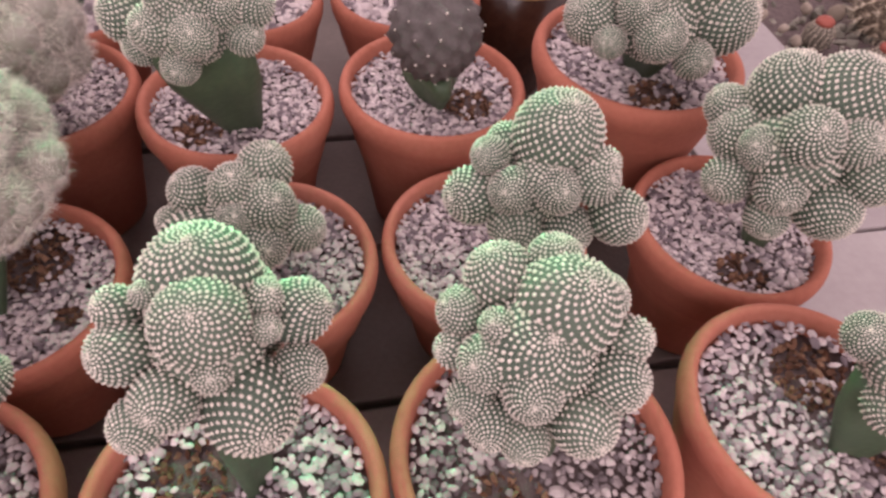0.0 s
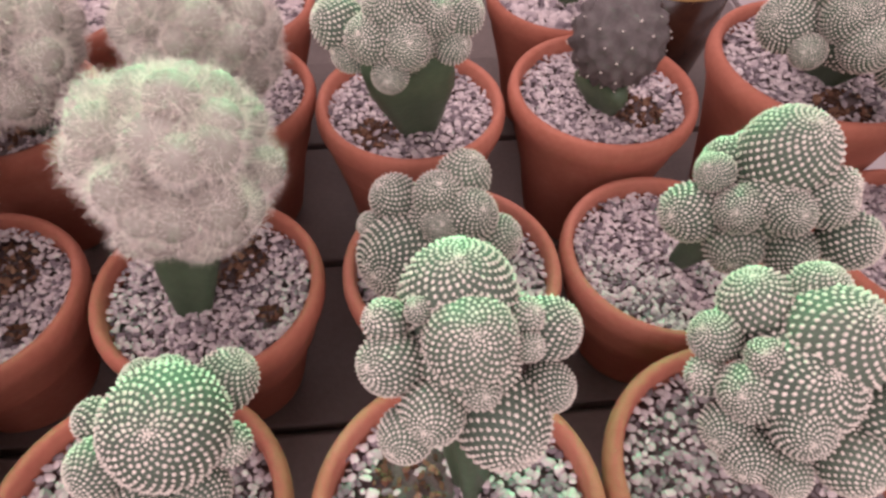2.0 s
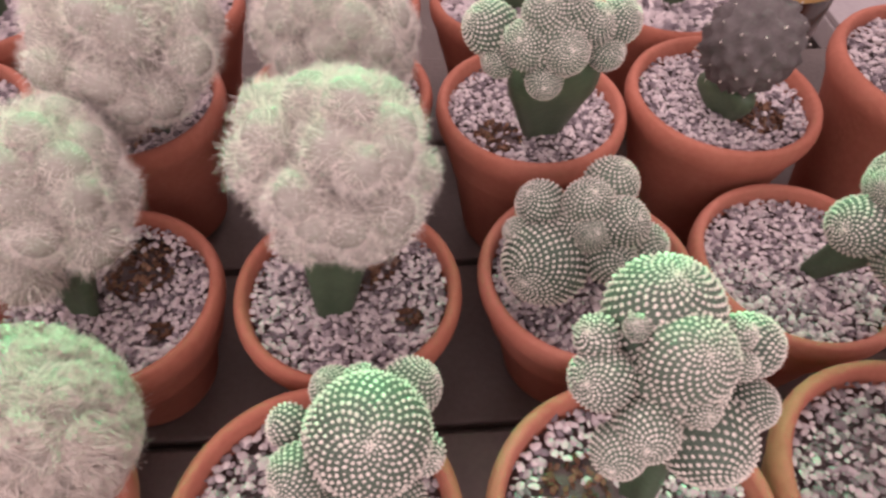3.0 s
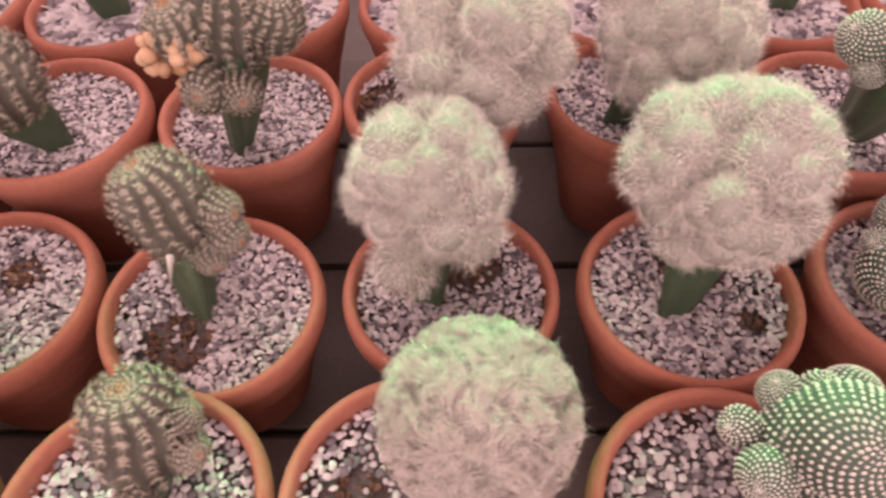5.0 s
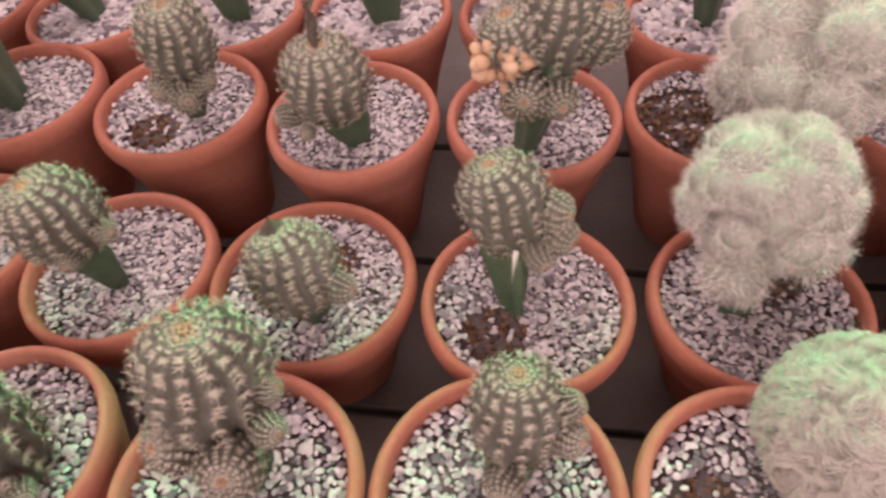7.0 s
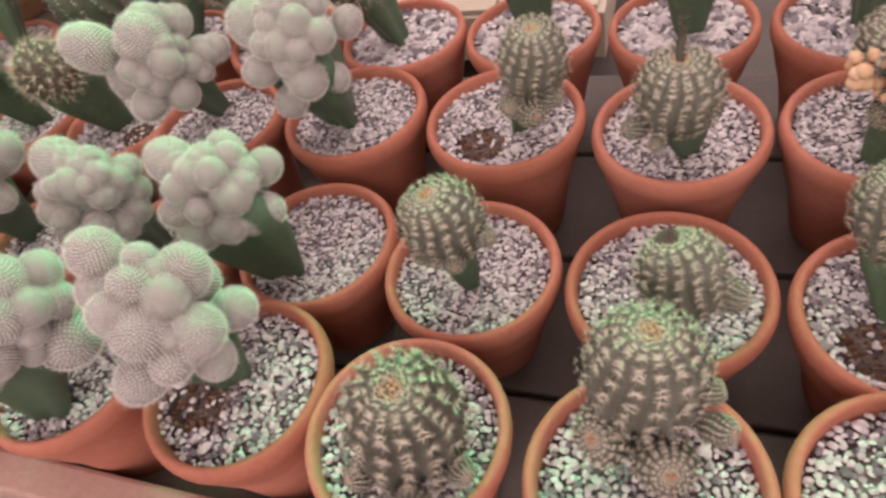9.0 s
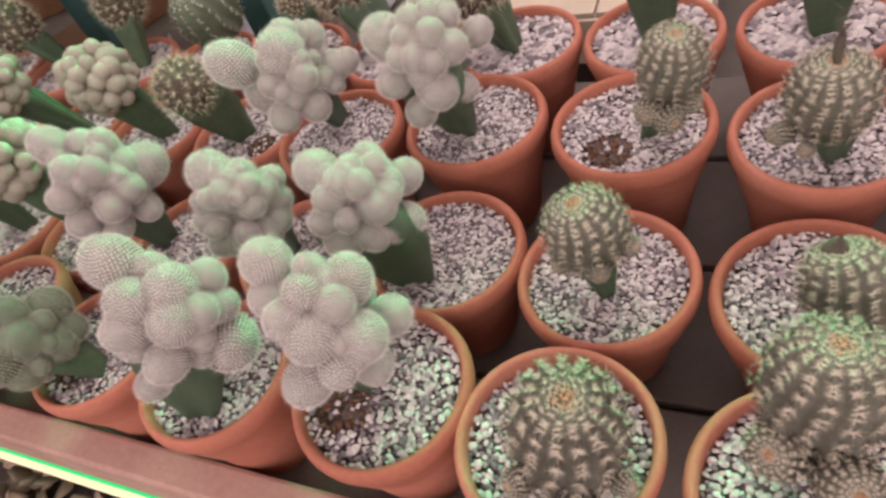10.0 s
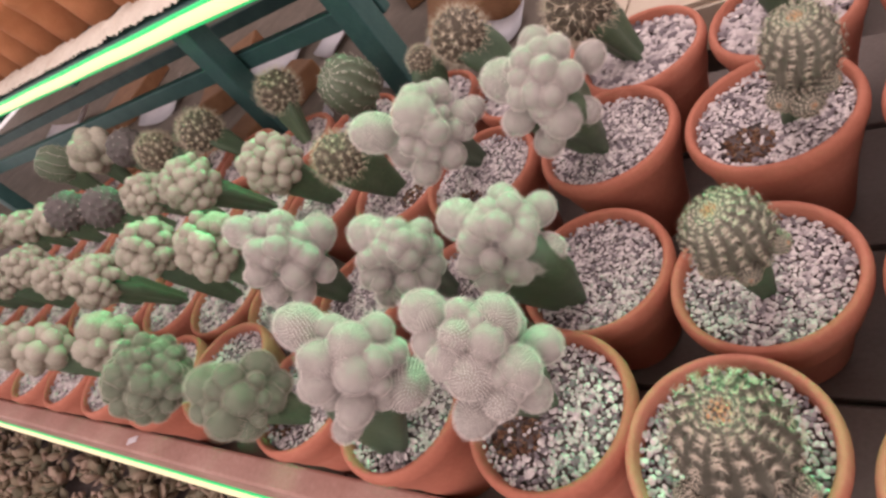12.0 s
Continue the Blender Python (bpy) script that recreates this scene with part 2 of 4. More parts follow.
def dot_areoles(seed, n, size):
    """Small raised cream tufts in spirals, crowded at the crown."""
    rng = random.Random(seed)
    v, f = [], []
    for p in spiral(n, 1.5)[: int(n * 0.92)]:
        a = Vector((0, 0, 1)).cross(p).normalized()
        b = p.cross(a)
        s = size * (0.80 + 0.32 * math.hypot(p.x, p.y)) * rng.uniform(0.85, 1.2)
        base = p * 1.008
        i = len(v)
        g0 = rng.uniform(0, 1)
        v += [base + (a * math.cos(g0 + k * 1.047) * 0.9 + b * math.sin(g0 + k * 1.047) * 1.15) * s * rng.uniform(0.8, 1.2) for k in range(6)] + [p * (1.02 + s * 1.1)]
        f += [(i + k, i + (k + 1) % 6, i + 6) for k in range(6)]
        if rng.random() < 0.5:
            d = a * rng.uniform(-1, 1) + b * rng.uniform(-1, 1)
            spike(v, f, p, p * (1 + s * 1.6) + d * s * 1.2, p.cross(d).normalized(), s * 0.25)
    return to_mesh("dot_coat", v, f, CREAM_SPINE, True)


def star_areoles(name, mat, seed, n, hairs, length, lift, w, power=0.95):
    rng = random.Random(seed)
    v, f = [], []
    for p in spiral(n, power):
        a, b = tangents(p)
        for k in range(hairs):
            g = 6.283 * k / hairs + rng.uniform(-0.3, 0.3)
            d = a * math.cos(g) + b * math.sin(g)
            e = rng.uniform(0.6, 1.3) * lift
            spike(v, f, p * 1.0, p * (1 + length * e) + d * length * rng.uniform(0.75, 1.1), p.cross(d), w)
    return to_mesh(name, v, f, mat, False)


def wool_hair(seed, n=1450):
    """Soft fine hair of one head: thin and lying outwards at its crown, long and raised round its sides."""
    rng = random.Random(seed)
    v, f = [], []
    for p in spiral(n, 1.0):
        p = (p + Vector((rng.gauss(0, 0.06), rng.gauss(0, 0.06), rng.gauss(0, 0.06)))).normalized()
        open_crown = max(0.0, (p.z - 0.55) / 0.45)
        if rng.random() < 0.7 * open_crown:
            continue
        a, b = tangents(p)
        g = rng.uniform(0, 6.283)
        d = a * math.cos(g) + b * math.sin(g)
        out = Vector((p.x, p.y, 0))
        out = out.normalized() if out.length > 1e-3 else d
        ln = rng.uniform(0.28, 0.54) * (1 - 0.35 * open_crown)
        way = (p + d * rng.uniform(0.0, 0.45) + Vector((0, 0, 0.30 * (1 - open_crown))) + out * (0.9 * open_crown)).normalized()
        bend = (d * rng.uniform(-0.3, 1.1) - p * rng.uniform(0.0, 0.55) + p.cross(d) * rng.uniform(-0.6, 0.6)) * ln * 0.7
        side = way.cross(d + p * 0.3).normalized() * rng.uniform(0.0045, 0.0088)
        i = len(v)
        for s in (0, 0.5, 1):
            c = p * 0.76 + way * (ln * s) + bend * (s * s)
            q = side * (1 - 0.75 * s)
            v += [c - q, c + q]
        f += [(i + k, i + k + 1, i + k + 3, i + k + 2) for k in (0, 2)]
    return to_mesh("wool", v, f, WOOL, False)


def swept_wool(seed, n=26000, locks=1700):
    """Long wool of one large head, drawn together into locks that lie over it in swirls."""
    rng = random.Random(seed)
    v, f = [], []
    roots = [(p + Vector((rng.gauss(0, 0.04), rng.gauss(0, 0.04), rng.gauss(0, 0.04)))).normalized() for p in spiral(locks, 1.0)]
    flows = []
    for p in roots:
        w = noise.noise_vector(p * 3.6 + Vector((7.3, 1.9, 4.2)))
        w = w.normalized() + Vector((rng.gauss(0, 0.5), rng.gauss(0, 0.5), rng.gauss(0, 0.5)))
        w = w - p * w.dot(p)
        flows.append((w.normalized(), rng.uniform(0.15, 0.32), rng.uniform(0.0, 0.15)))
    for k in range(n):
        j = rng.randrange(locks)
        way, ln, lift = flows[j]
        p = (roots[j] + Vector((rng.gauss(0, 0.05), rng.gauss(0, 0.05), rng.gauss(0, 0.05)))).normalized()
        tip = (roots[j] + way * ln).normalized() * (1.0 + lift * 0.5 + rng.gauss(0.0, 0.03))
        tip += (p - roots[j]) * rng.uniform(0.2, 0.8)
        if rng.random() < 0.08:
            tip += p * rng.uniform(0.04, 0.14)
        top = (p + tip).normalized() * (1.03 + lift * 0.55)
        side = (tip - p).cross(p)
        side = (side.normalized() + p * rng.uniform(-0.6, 0.6)) * rng.uniform(0.0014, 0.0030)
        i = len(v)
        for c, q in ((p * 0.93, 1.0), (top, 0.9), (tip, 0.3)):
            v += [c - side * q, c + side * q]
        f += [(i + k, i + k + 1, i + k + 3, i + k + 2) for k in (0, 2)]
    return to_mesh("wool", v, f, SWEPT_WOOL, False)


def velvet(seed, n, mat=FUZZ):
    """A close coat of short bristles in small stars along spirals, with fine whiskers standing out."""
    rng = random.Random(seed)
    v, f = [], []
    gap = math.sqrt(12.57 / n)
    for p in spiral(n, 1.0):
        p = (p + Vector((rng.gauss(0, 0.06), rng.gauss(0, 0.06), rng.gauss(0, 0.06))) * gap).normalized()
        a, b = tangents(p)
        g0 = rng.uniform(0, 6.283)
        crown = p.z > 0.45
        for k in range(4 if crown else 6):
            g = g0 + k * (1.571 if crown else 1.047) + rng.uniform(-0.3, 0.3)
            d = a * math.cos(g) + b * math.sin(g)
            tip = p * (1 + gap * rng.uniform(0.5, 1.1)) + d * gap * rng.uniform(0.35, 0.65)
            spike(v, f, p * 1.0 - d * 0.012, tip, p.cross(d), gap * (0.115 if crown else 0.15))
        if rng.random() < 0.8:
            d = a * rng.gauss(0, 0.5) + b * rng.gauss(0, 0.5)
            spike(v, f, p, p * (1 + gap * rng.uniform(1.2, 2.4)) + d * gap, p.cross(d + a * 0.1).normalized(), gap * 0.045)
    return to_mesh("bristle_coat", v, f, mat, False)


def rib_shape(th, ph, ribs, depth, tall, twist):
    """Radius and height of a ribbed head at polar angle ph (0 at the crown)."""
    s, c = math.sin(ph), math.cos(ph)
    flank = abs(math.sin(ribs * (th + twist * ph + 0.05 * math.sin(5 * ph)) / 2))
    k = 1 - depth * flank ** 0.85 * min(1, s * 3.2)
    nod = 1 + 0.07 * math.cos(22 * ph) * (1 - flank) ** 2
    r = (abs(s) ** 0.72) * k * nod
    z = c * tall
    if ph < 0.5:
        z -= 0.10 * (1 - ph / 0.5) ** 2
    return r, z


def rib_head(seed, ribs=13, depth=0.20, tall=1.0, twist=0.12, spines_each=24, reach=1.0):
    v, f = [], []
    nt, npx = ribs * 8, 34
    rng = random.Random(seed)
    for j in range(npx + 1):
        ph = math.pi * (0.012 + 0.976 * j / npx)
        for i in range(nt):
            th = 2 * math.pi * i / nt
            r, z = rib_shape(th, ph, ribs, depth, tall, twist)
            k = 1 + 0.05 * noise.noise(Vector((math.cos(th) * 1.5 + seed, math.sin(th) * 1.5, z * 1.5)))
            v.append((r * k * math.cos(th), r * k * math.sin(th), z))
    for j in range(npx):
        for i in range(nt):
            f.append((j * nt + i, (j + 1) * nt + i, (j + 1) * nt + (i + 1) % nt, j * nt + (i + 1) % nt))
    f.append(tuple(range(nt)))
    f.append(tuple(range(npx * nt + nt - 1, npx * nt - 1, -1)))
    body = to_mesh("head", v, f, RIB_SKIN)
    v, f = [], []
    for i in range(ribs):
        for j in range(23):
            s = max(0.0, j + rng.uniform(-0.2, 0.2)) / 23
            ph = 0.06 + 0.05 * (i % 2) + 2.65 * s ** 1.12
            th = 2 * math.pi * i / ribs - twist * ph - 0.05 * math.sin(5 * ph)
            r, z = rib_shape(th, ph, ribs, depth, tall, twist)
            p = Vector((r * math.cos(th), r * math.sin(th), z))
            n = Vector((p.x, p.y, p.z / tall ** 2)).normalized()
            blob(v, f, p * 1.0, (0.019 if reach == 1.0 else 0.015) + 0.020 * reach * max(0, 1 - ph / 0.8), rng, 0.8, PEBBLE)
            along = Vector((-math.sin(th), math.cos(th), 0))
            b = n.cross(along)
            ln = (0.40 + 0.60 * min(1, r * 1.3)) * reach
            for k in range(spines_each):
                g = (0, math.pi)[k % 2] + rng.gauss(0, 0.6)
                d = along * math.cos(g) + b * math.sin(g)
                spike(v, f, p, p + n * rng.uniform(0.01, 0.095) * reach + d * rng.uniform(0.075, 0.17) * ln, n.cross(d).normalized(), 0.0054 if reach == 1.0 else 0.0085)
    spines = to_mesh("spines", v, f, RIB_SPINE, False)
    v, f = [], []
    for k in range(22):
        g, q = k * GOLDEN, 0.044 * math.sqrt(k)
        blob(v, f, Vector((q * math.cos(g), q * math.sin(g), tall * 0.93 + rng.uniform(-0.02, 0.03))), rng.uniform(0.028, 0.043), rng)
    for k in range(40):
        g, q = rng.uniform(0, 6.28), rng.uniform(0, 0.18)
        p = Vector((q * math.cos(g), q * math.sin(g), tall * 0.93))
        cone3(v, f, p, p + Vector((math.cos(g) * 0.05, math.sin(g) * 0.05, rng.uniform(0.04, 0.10))), 0.008)
    return body, spines, to_mesh("crown", v, f, CROWN, False)


ICO4 = ico(4)
DOT_SIZES = ((1, 460, 0.042), (2, 350, 0.050), (3, 580, 0.037), (4, 170, 0.074))
DOT_AREOLES = [dot_areoles(*q) for q in DOT_SIZES]
DOT_BODY = [sphere_body("head", DOT_SKIN, n, 0.05, 1.5, ICO3 if n < 200 else ICO4) for seed, n, size in DOT_SIZES]
FUZZ_BODY = to_mesh("head", ICO2[0], ICO2[1], FUZZ_SKIN)
FUZZ_HAIR = [velvet(3, 420), velvet(4, 760)]
MOSS_SKIN = material("mossy_green_skin", [(0.3, (0.10, 0.125, 0.085)), (0.7, (0.17, 0.195, 0.14))], 120, 0.85, 0.2, 6)
MOSS_BODY = to_mesh("head", ICO2[0], ICO2[1], MOSS_SKIN)
MOSS_SPINE = material("grey_green_bristles", [(0.0, (0.42, 0.415, 0.33)), (1.0, (0.60, 0.585, 0.48))], 120, 0.85, 0.0, 4, island=0.5)
MOSS_HAIR = velvet(14, 900, MOSS_SPINE)
SMALL_BODY = to_mesh("head", ICO2[0], ICO2[1], OLIVE_SKIN)
SMALL_SPINE = material("dull_straw_bristles", [(0.0, (0.34, 0.30, 0.22)), (1.0, (0.52, 0.47, 0.37))], 120, 0.85, 0.0, 4, island=0.5)
SMALL_HAIR = star_areoles("bristles", SMALL_SPINE, 5, 80, 5, 0.15, 0.35, 0.02)
WOOL_BODY = to_mesh("head", [p * 0.82 for p in ICO2[0]], ICO2[1], WOOL_SKIN)
WOOL_CORE = to_mesh("head", [p * (0.97 + 0.05 * noise.noise(p * 2.2)) for p in ICO3[0]], ICO3[1], WOOL_SKIN)
WOOL_HAIR = [wool_hair(6), wool_hair(7)]
RIBS = [rib_head(8, 16, 0.27, 1.0), rib_head(9, 15, 0.28, 1.2), rib_head(10, 16, 0.26, 0.85)]
GOLD_BODY = sphere_body("head", BROWN_SKIN, 120, 0.12, 0.95, ICO3)
GOLD_HAIR = star_areoles("spine_coat", GOLD_SPINE, 12, 120, 9, 0.30, 1.05, 0.013)
SWEPT_WOOL = material("cream_wool", [(0.0, (0.52, 0.465, 0.405)), (1.0, (0.75, 0.68, 0.60))], 120, 0.85, 0.0, 4, island=0.6)
BARREL_SKIN = material("fresh_green_ribs", [(0.2, (0.080, 0.100, 0.066)), (0.8, (0.150, 0.172, 0.120))], 110, 0.65, 0.2, 6)
BARREL = rib_head(11, 13, 0.16, 1.05, 0.0, 7, 0.42)
BARREL[0].materials.clear()
BARREL[0].materials.append(BARREL_SKIN)
BARREL[1].materials.clear()
BARREL[1].materials.append(CREAM_SPINE)
GREY_BODY = sphere_body("head", GREY_SKIN, 95, 0.26, 0.95, ICO4)
rng = random.Random(13)
v, f = [], []
for p in spiral(95, 0.95):
    if rng.random() < 0.75:
        blob(v, f, p * 1.125, rng.uniform(0.020, 0.038), rng)
GREY_DOTS = to_mesh("dot_coat", v, f, CREAM_SPINE)

# ---- grid of the bench ----
COL = {c: x for c, x in zip("ABCDEFGHI", (0.172, 0.064, -0.036, -0.137, -0.242, -0.343, -0.443, -0.543, -0.641))}
COL.update({c: -0.743 - 0.1015 * i for i, c in enumerate("JKLMNOPQRST")})
ROW = {"1": (0.088, 0.087), "2": (0.186, 0.075), "3": (0.288, 0.089), "4": (0.385, 0.091)}


# pots that stand off the grid: x, y, rim radius, height
STANDS = {
    "A1": (0.1714, 0.081, 0.0486, 0.0897), "B1": (0.0637, 0.0807, 0.0505, 0.092), "C1": (-0.0359, 0.0803, 0.0488, 0.090), "D1": (-0.1396, 0.0866, 0.0497, 0.0855),
    "E1": (-0.248, 0.0937, 0.0483, 0.0841), "F1": (-0.3453, 0.0893, 0.0484, 0.0842), "G1": (-0.443, 0.0812, 0.0489, 0.0873), "H1": (-0.5463, 0.0853, 0.0478, 0.0873),
    "I1": (-0.6395, 0.0939, 0.0493, 0.090), "J1": (-0.746, 0.0865, 0.0482, 0.0885), "L1": (-0.954, 0.100, 0.0485, 0.0895),
    "A2": (0.194, 0.1829, 0.0489, 0.0785), "B2": (0.0726, 0.1897, 0.0484, 0.0754), "C2": (-0.0263, 0.1873, 0.0485, 0.0787), "D2": (-0.1305, 0.1851, 0.0487, 0.0785),
    "E2": (-0.2345, 0.1905, 0.0489, 0.0725), "F2": (-0.3382, 0.1796, 0.0489, 0.0779), "G2": (-0.4401, 0.1823, 0.0500, 0.0785), "H2": (-0.5424, 0.1861, 0.0492, 0.0758),
    "I2": (-0.640, 0.1926, 0.0494, 0.0785), "B3": (0.0638, 0.286, 0.0503, 0.0935), "C3": (-0.0381, 0.2825, 0.0488, 0.093), "D3": (-0.1353, 0.303, 0.0480, 0.0884),
    "E3": (-0.243, 0.2993, 0.0480, 0.0891), "F3": (-0.3398, 0.2946, 0.0486, 0.0858), "G3": (-0.4402, 0.2863, 0.0492, 0.0893), "H3": (-0.5432, 0.2905, 0.0498, 0.0925),
    "I3": (-0.6485, 0.2955, 0.0498, 0.092), "J3": (-0.7525, 0.2832, 0.0493, 0.092),
}


def pot_at(cell):
    x, (y, z) = COL[cell[0]], ROW[cell[1]]
    if cell == "A2":
        return 0.188, 0.178, z, 1.0
    if cell == "A3":
        return 0.174, 0.280, 0.111, 1.20
    return x, y, z, 1.0


# ---- setting ----
X0, X1 = -2.6, 0.262
bench = tagged(new("bench_top", bm_mesh("bench_top", box(X0, X1, 0.050, 0.452, -0.030, -0.010), DARK_BOARD)), "dark wooden plank bench top under the pots", "bench top", kind="structure")
y = 0.052
while y < 0.45:
    w = min(0.0985, 0.452 - y)
    for a, b in ((X0, -1.72), (-1.7185, -0.86), (-0.8588, X1)):
        part("plank", bm_mesh("plank", box(a, b, y, y + w - 0.002, -0.0095, 0.0, 0.0012), DARK_BOARD), bench)
    y += 0.1015
tagged(new("trim_front", bm_mesh("trim_front", box(X0, X1, 0.0275, 0.0515, -0.0205, 0.028, 0.003), PINK_BOARD)), "worn pinkish wooden front rail of the bench", "rail", kind="structure")


def led_strip(a, b, label, r=0.0034):
    """A lit tube along the line from a to b, its green halo built as a bar."""
    a, b = Vector(a), Vector(b)
    ob = thing("led_strip", label, "light strip", a, group="green light strips")
    rot = (b - a).to_track_quat("X", "Z").to_matrix().to_4x4()
    n = (b - a).length
    v, f = [], []
    for k in range(60):
        for i in range(10):
            g = 6.283 * i / 10
            v.append((n * k / 59, r * math.cos(g) * 1.1, r * math.sin(g) * 1.1 + 0.0006 * math.sin(k * 1.7)))
    for k in range(59):
        for i in range(10):
            f.append((k * 10 + i, k * 10 + (i + 1) % 10, k * 10 + 10 + (i + 1) % 10, k * 10 + 10 + i))
    part("tube", to_mesh("tube", v, f, LED_CORE), ob, "glowing cream tube", rot)
    # the tube's glow is shaped here as a green bar
    part("sleeve", bm_mesh("sleeve", box(0, n, r * 0.4, r * 1.4, -r * 2.0, r * 1.75, r * 0.4), LED_GLOW), ob, "green glowing bar added as the tube's halo", rot)
    return ob


led_strip((X0, 0.0240, -0.015), (0.2, 0.0240, -0.015), "lit green light strip along the bench's front edge", 0.0031)

# ---- pots ----


def pot_meshes(h, r, seed):
    """Body and rolled lip of a clay pot of height h and rim radius r."""
    outer = [(0.0, 0.0), (r * 0.60, 0.0), (r * 0.625, 0.0025), (r * 0.76, h * 0.45), (r * 0.872, h - 0.030), (r * 0.918, h - 0.0195), (r * 0.945, h - 0.0125), (r * 0.945, h - 0.009)]
    inner = [(r * 0.87, h - 0.009), (r * 0.85, h - 0.030), (r * 0.58, 0.006), (0.0, 0.006)]
    v, f = lathe(outer + inner, 48, 0.003, seed)
    body = to_mesh("body", v, f, TERRACOTTA)
    lip = [(r * 0.868, h - 0.0125), (r * 0.871, h - 0.006), (r * 0.884, h - 0.0018), (r * 0.908, h - 0.0002), (r * 0.945, h), (r * 0.976, h - 0.0014), (r * 0.995, h - 0.0042), (r, h - 0.0072), (r * 0.992, h - 0.0105), (r * 0.968, h - 0.0142), (r * 0.922, h - 0.0196), (r * 0.874, h - 0.0302)]
    v, f = lathe(lip, 48, 0.003, seed)
    return body, to_mesh("lip", v, f, TERRACOTTA)


POTS = {}


def flake(v, f, c, r, rng):
    """A rounded flat grain that lies on its broad side, a little tilted."""
    i = len(v)
    rot = Euler((rng.gauss(0, 0.33), rng.gauss(0, 0.33), rng.uniform(0, 6.28))).to_matrix()
    a, b, h = rng.uniform(0.85, 1.25), rng.uniform(0.62, 0.95), rng.uniform(0.45, 0.85)
    for p in FLAKE[0]:
        k = r * rng.uniform(0.86, 1.14)
        v.append(c + rot @ Vector((p.x * a * k, p.y * b * k, p.z * h * k)))
    f += [tuple(i + q for q in t) for t in FLAKE[1]]


def grit_mesh(name, mat, seed, r, bare, n=1250, size=(0.0011, 0.0021)):
    """Loose grains over a disc of radius r; bare: (x, y, radius) that they leave free."""
    rng = random.Random(seed)
    v, f = [], []
    for k in range(n):
        g, q = k * GOLDEN, r * math.sqrt((k + 0.5) / n)
        x, y2 = q * math.cos(g) + rng.uniform(-0.001, 0.001), q * math.sin(g) + rng.uniform(-0.001, 0.001)
        if any((x - bx) ** 2 + (y2 - by) ** 2 < br * br and rng.random() < 0.88 for bx, by, br in bare):
            continue
        z = 0.0020 * noise.noise(Vector((x * 45 + seed, y2 * 45, 0.3))) + rng.uniform(-0.0010, 0.0008) + 0.0022 * (q / r) ** 3
        grain = rng.uniform(*size) * (1.3 if rng.random() < 0.08 else 1.0)
        flake(v, f, Vector((x, y2, z)), grain, rng)
    return to_mesh(name, v, f, mat, True)


def chip_mesh(seed, bare):
    rng = random.Random(seed)
    v, f = [], []
    for bx, by, br in bare:
        for k in range(int(150 * (br / 0.016) ** 2)):
            g, q = rng.uniform(0, 6.28), br * math.sqrt(rng.random())
            blob(v, f, Vector((bx + q * math.cos(g), by + q * math.sin(g), rng.uniform(-0.0025, 0.0012))), rng.uniform(0.0010, 0.0024), rng, 0.7, PEBBLE, 0.25)
    return to_mesh("bark_chips", v, f, BARK, False)


BARE = [(), ((0.016, -0.010, 0.013),), ((-0.018, -0.012, 0.015),), ((0.012, 0.016, 0.016), (0.02, -0.02, 0.006)), ((-0.006, -0.024, 0.012),), ((0.0, 0.018, 0.010),), ((-0.012, -0.004, 0.031),)]
FAR_GRIT = grit_mesh("pot_grit", GRAVEL, 29, 0.0412, (), 380, (0.0024, 0.0042))
GRIT = [grit_mesh("pot_grit", GRAVEL, 20 + k, 0.0412, b) for k, b in enumerate(BARE)]
DARKER = [grit_mesh("pot_grit", DARKER_GRAVEL, 40 + k, 0.0412, b, 820, (0.0011, 0.0021)) for k, b in enumerate(BARE)]
LOOSE = [grit_mesh("pot_grit", GRAVEL, 50 + k, 0.0412, b, 700, (0.0012, 0.0024)) for k, b in enumerate(BARE)]
CHIPS = [chip_mesh(30 + k, b) if b else None for k, b in enumerate(BARE)]
SOIL_DISC = to_mesh("soil", *lathe([(0.0, 0.001), (0.02, 0.0012), (0.0412, 0.0), (0.0412, -0.012), (0.0, -0.012)], 32), SOIL)
# which bed each pot shows: 0 all pale grit, others with a patch of bark
BED = {"A1": 3, "B1": 2, "C1": 1, "D1": 0, "E1": 2, "F1": 0, "G1": 0, "H1": 0, "I1": 2, "J1": 0, "D2": 3, "E2": 3, "F2": 2, "G2": 5, "B3": 1, "C3": 4, "A3": 4, "J3": 4, "H3": 2, "E3": 6}
bed_rng = random.Random(5)
TURNED = {"B1": 0.3, "A1": 0.0, "C1": 3.0, "D2": 0.3, "E2": 0.2, "F2": 0.3, "B3": 0.0, "C3": -0.6}


def row_of(cell):
    return cell[1]


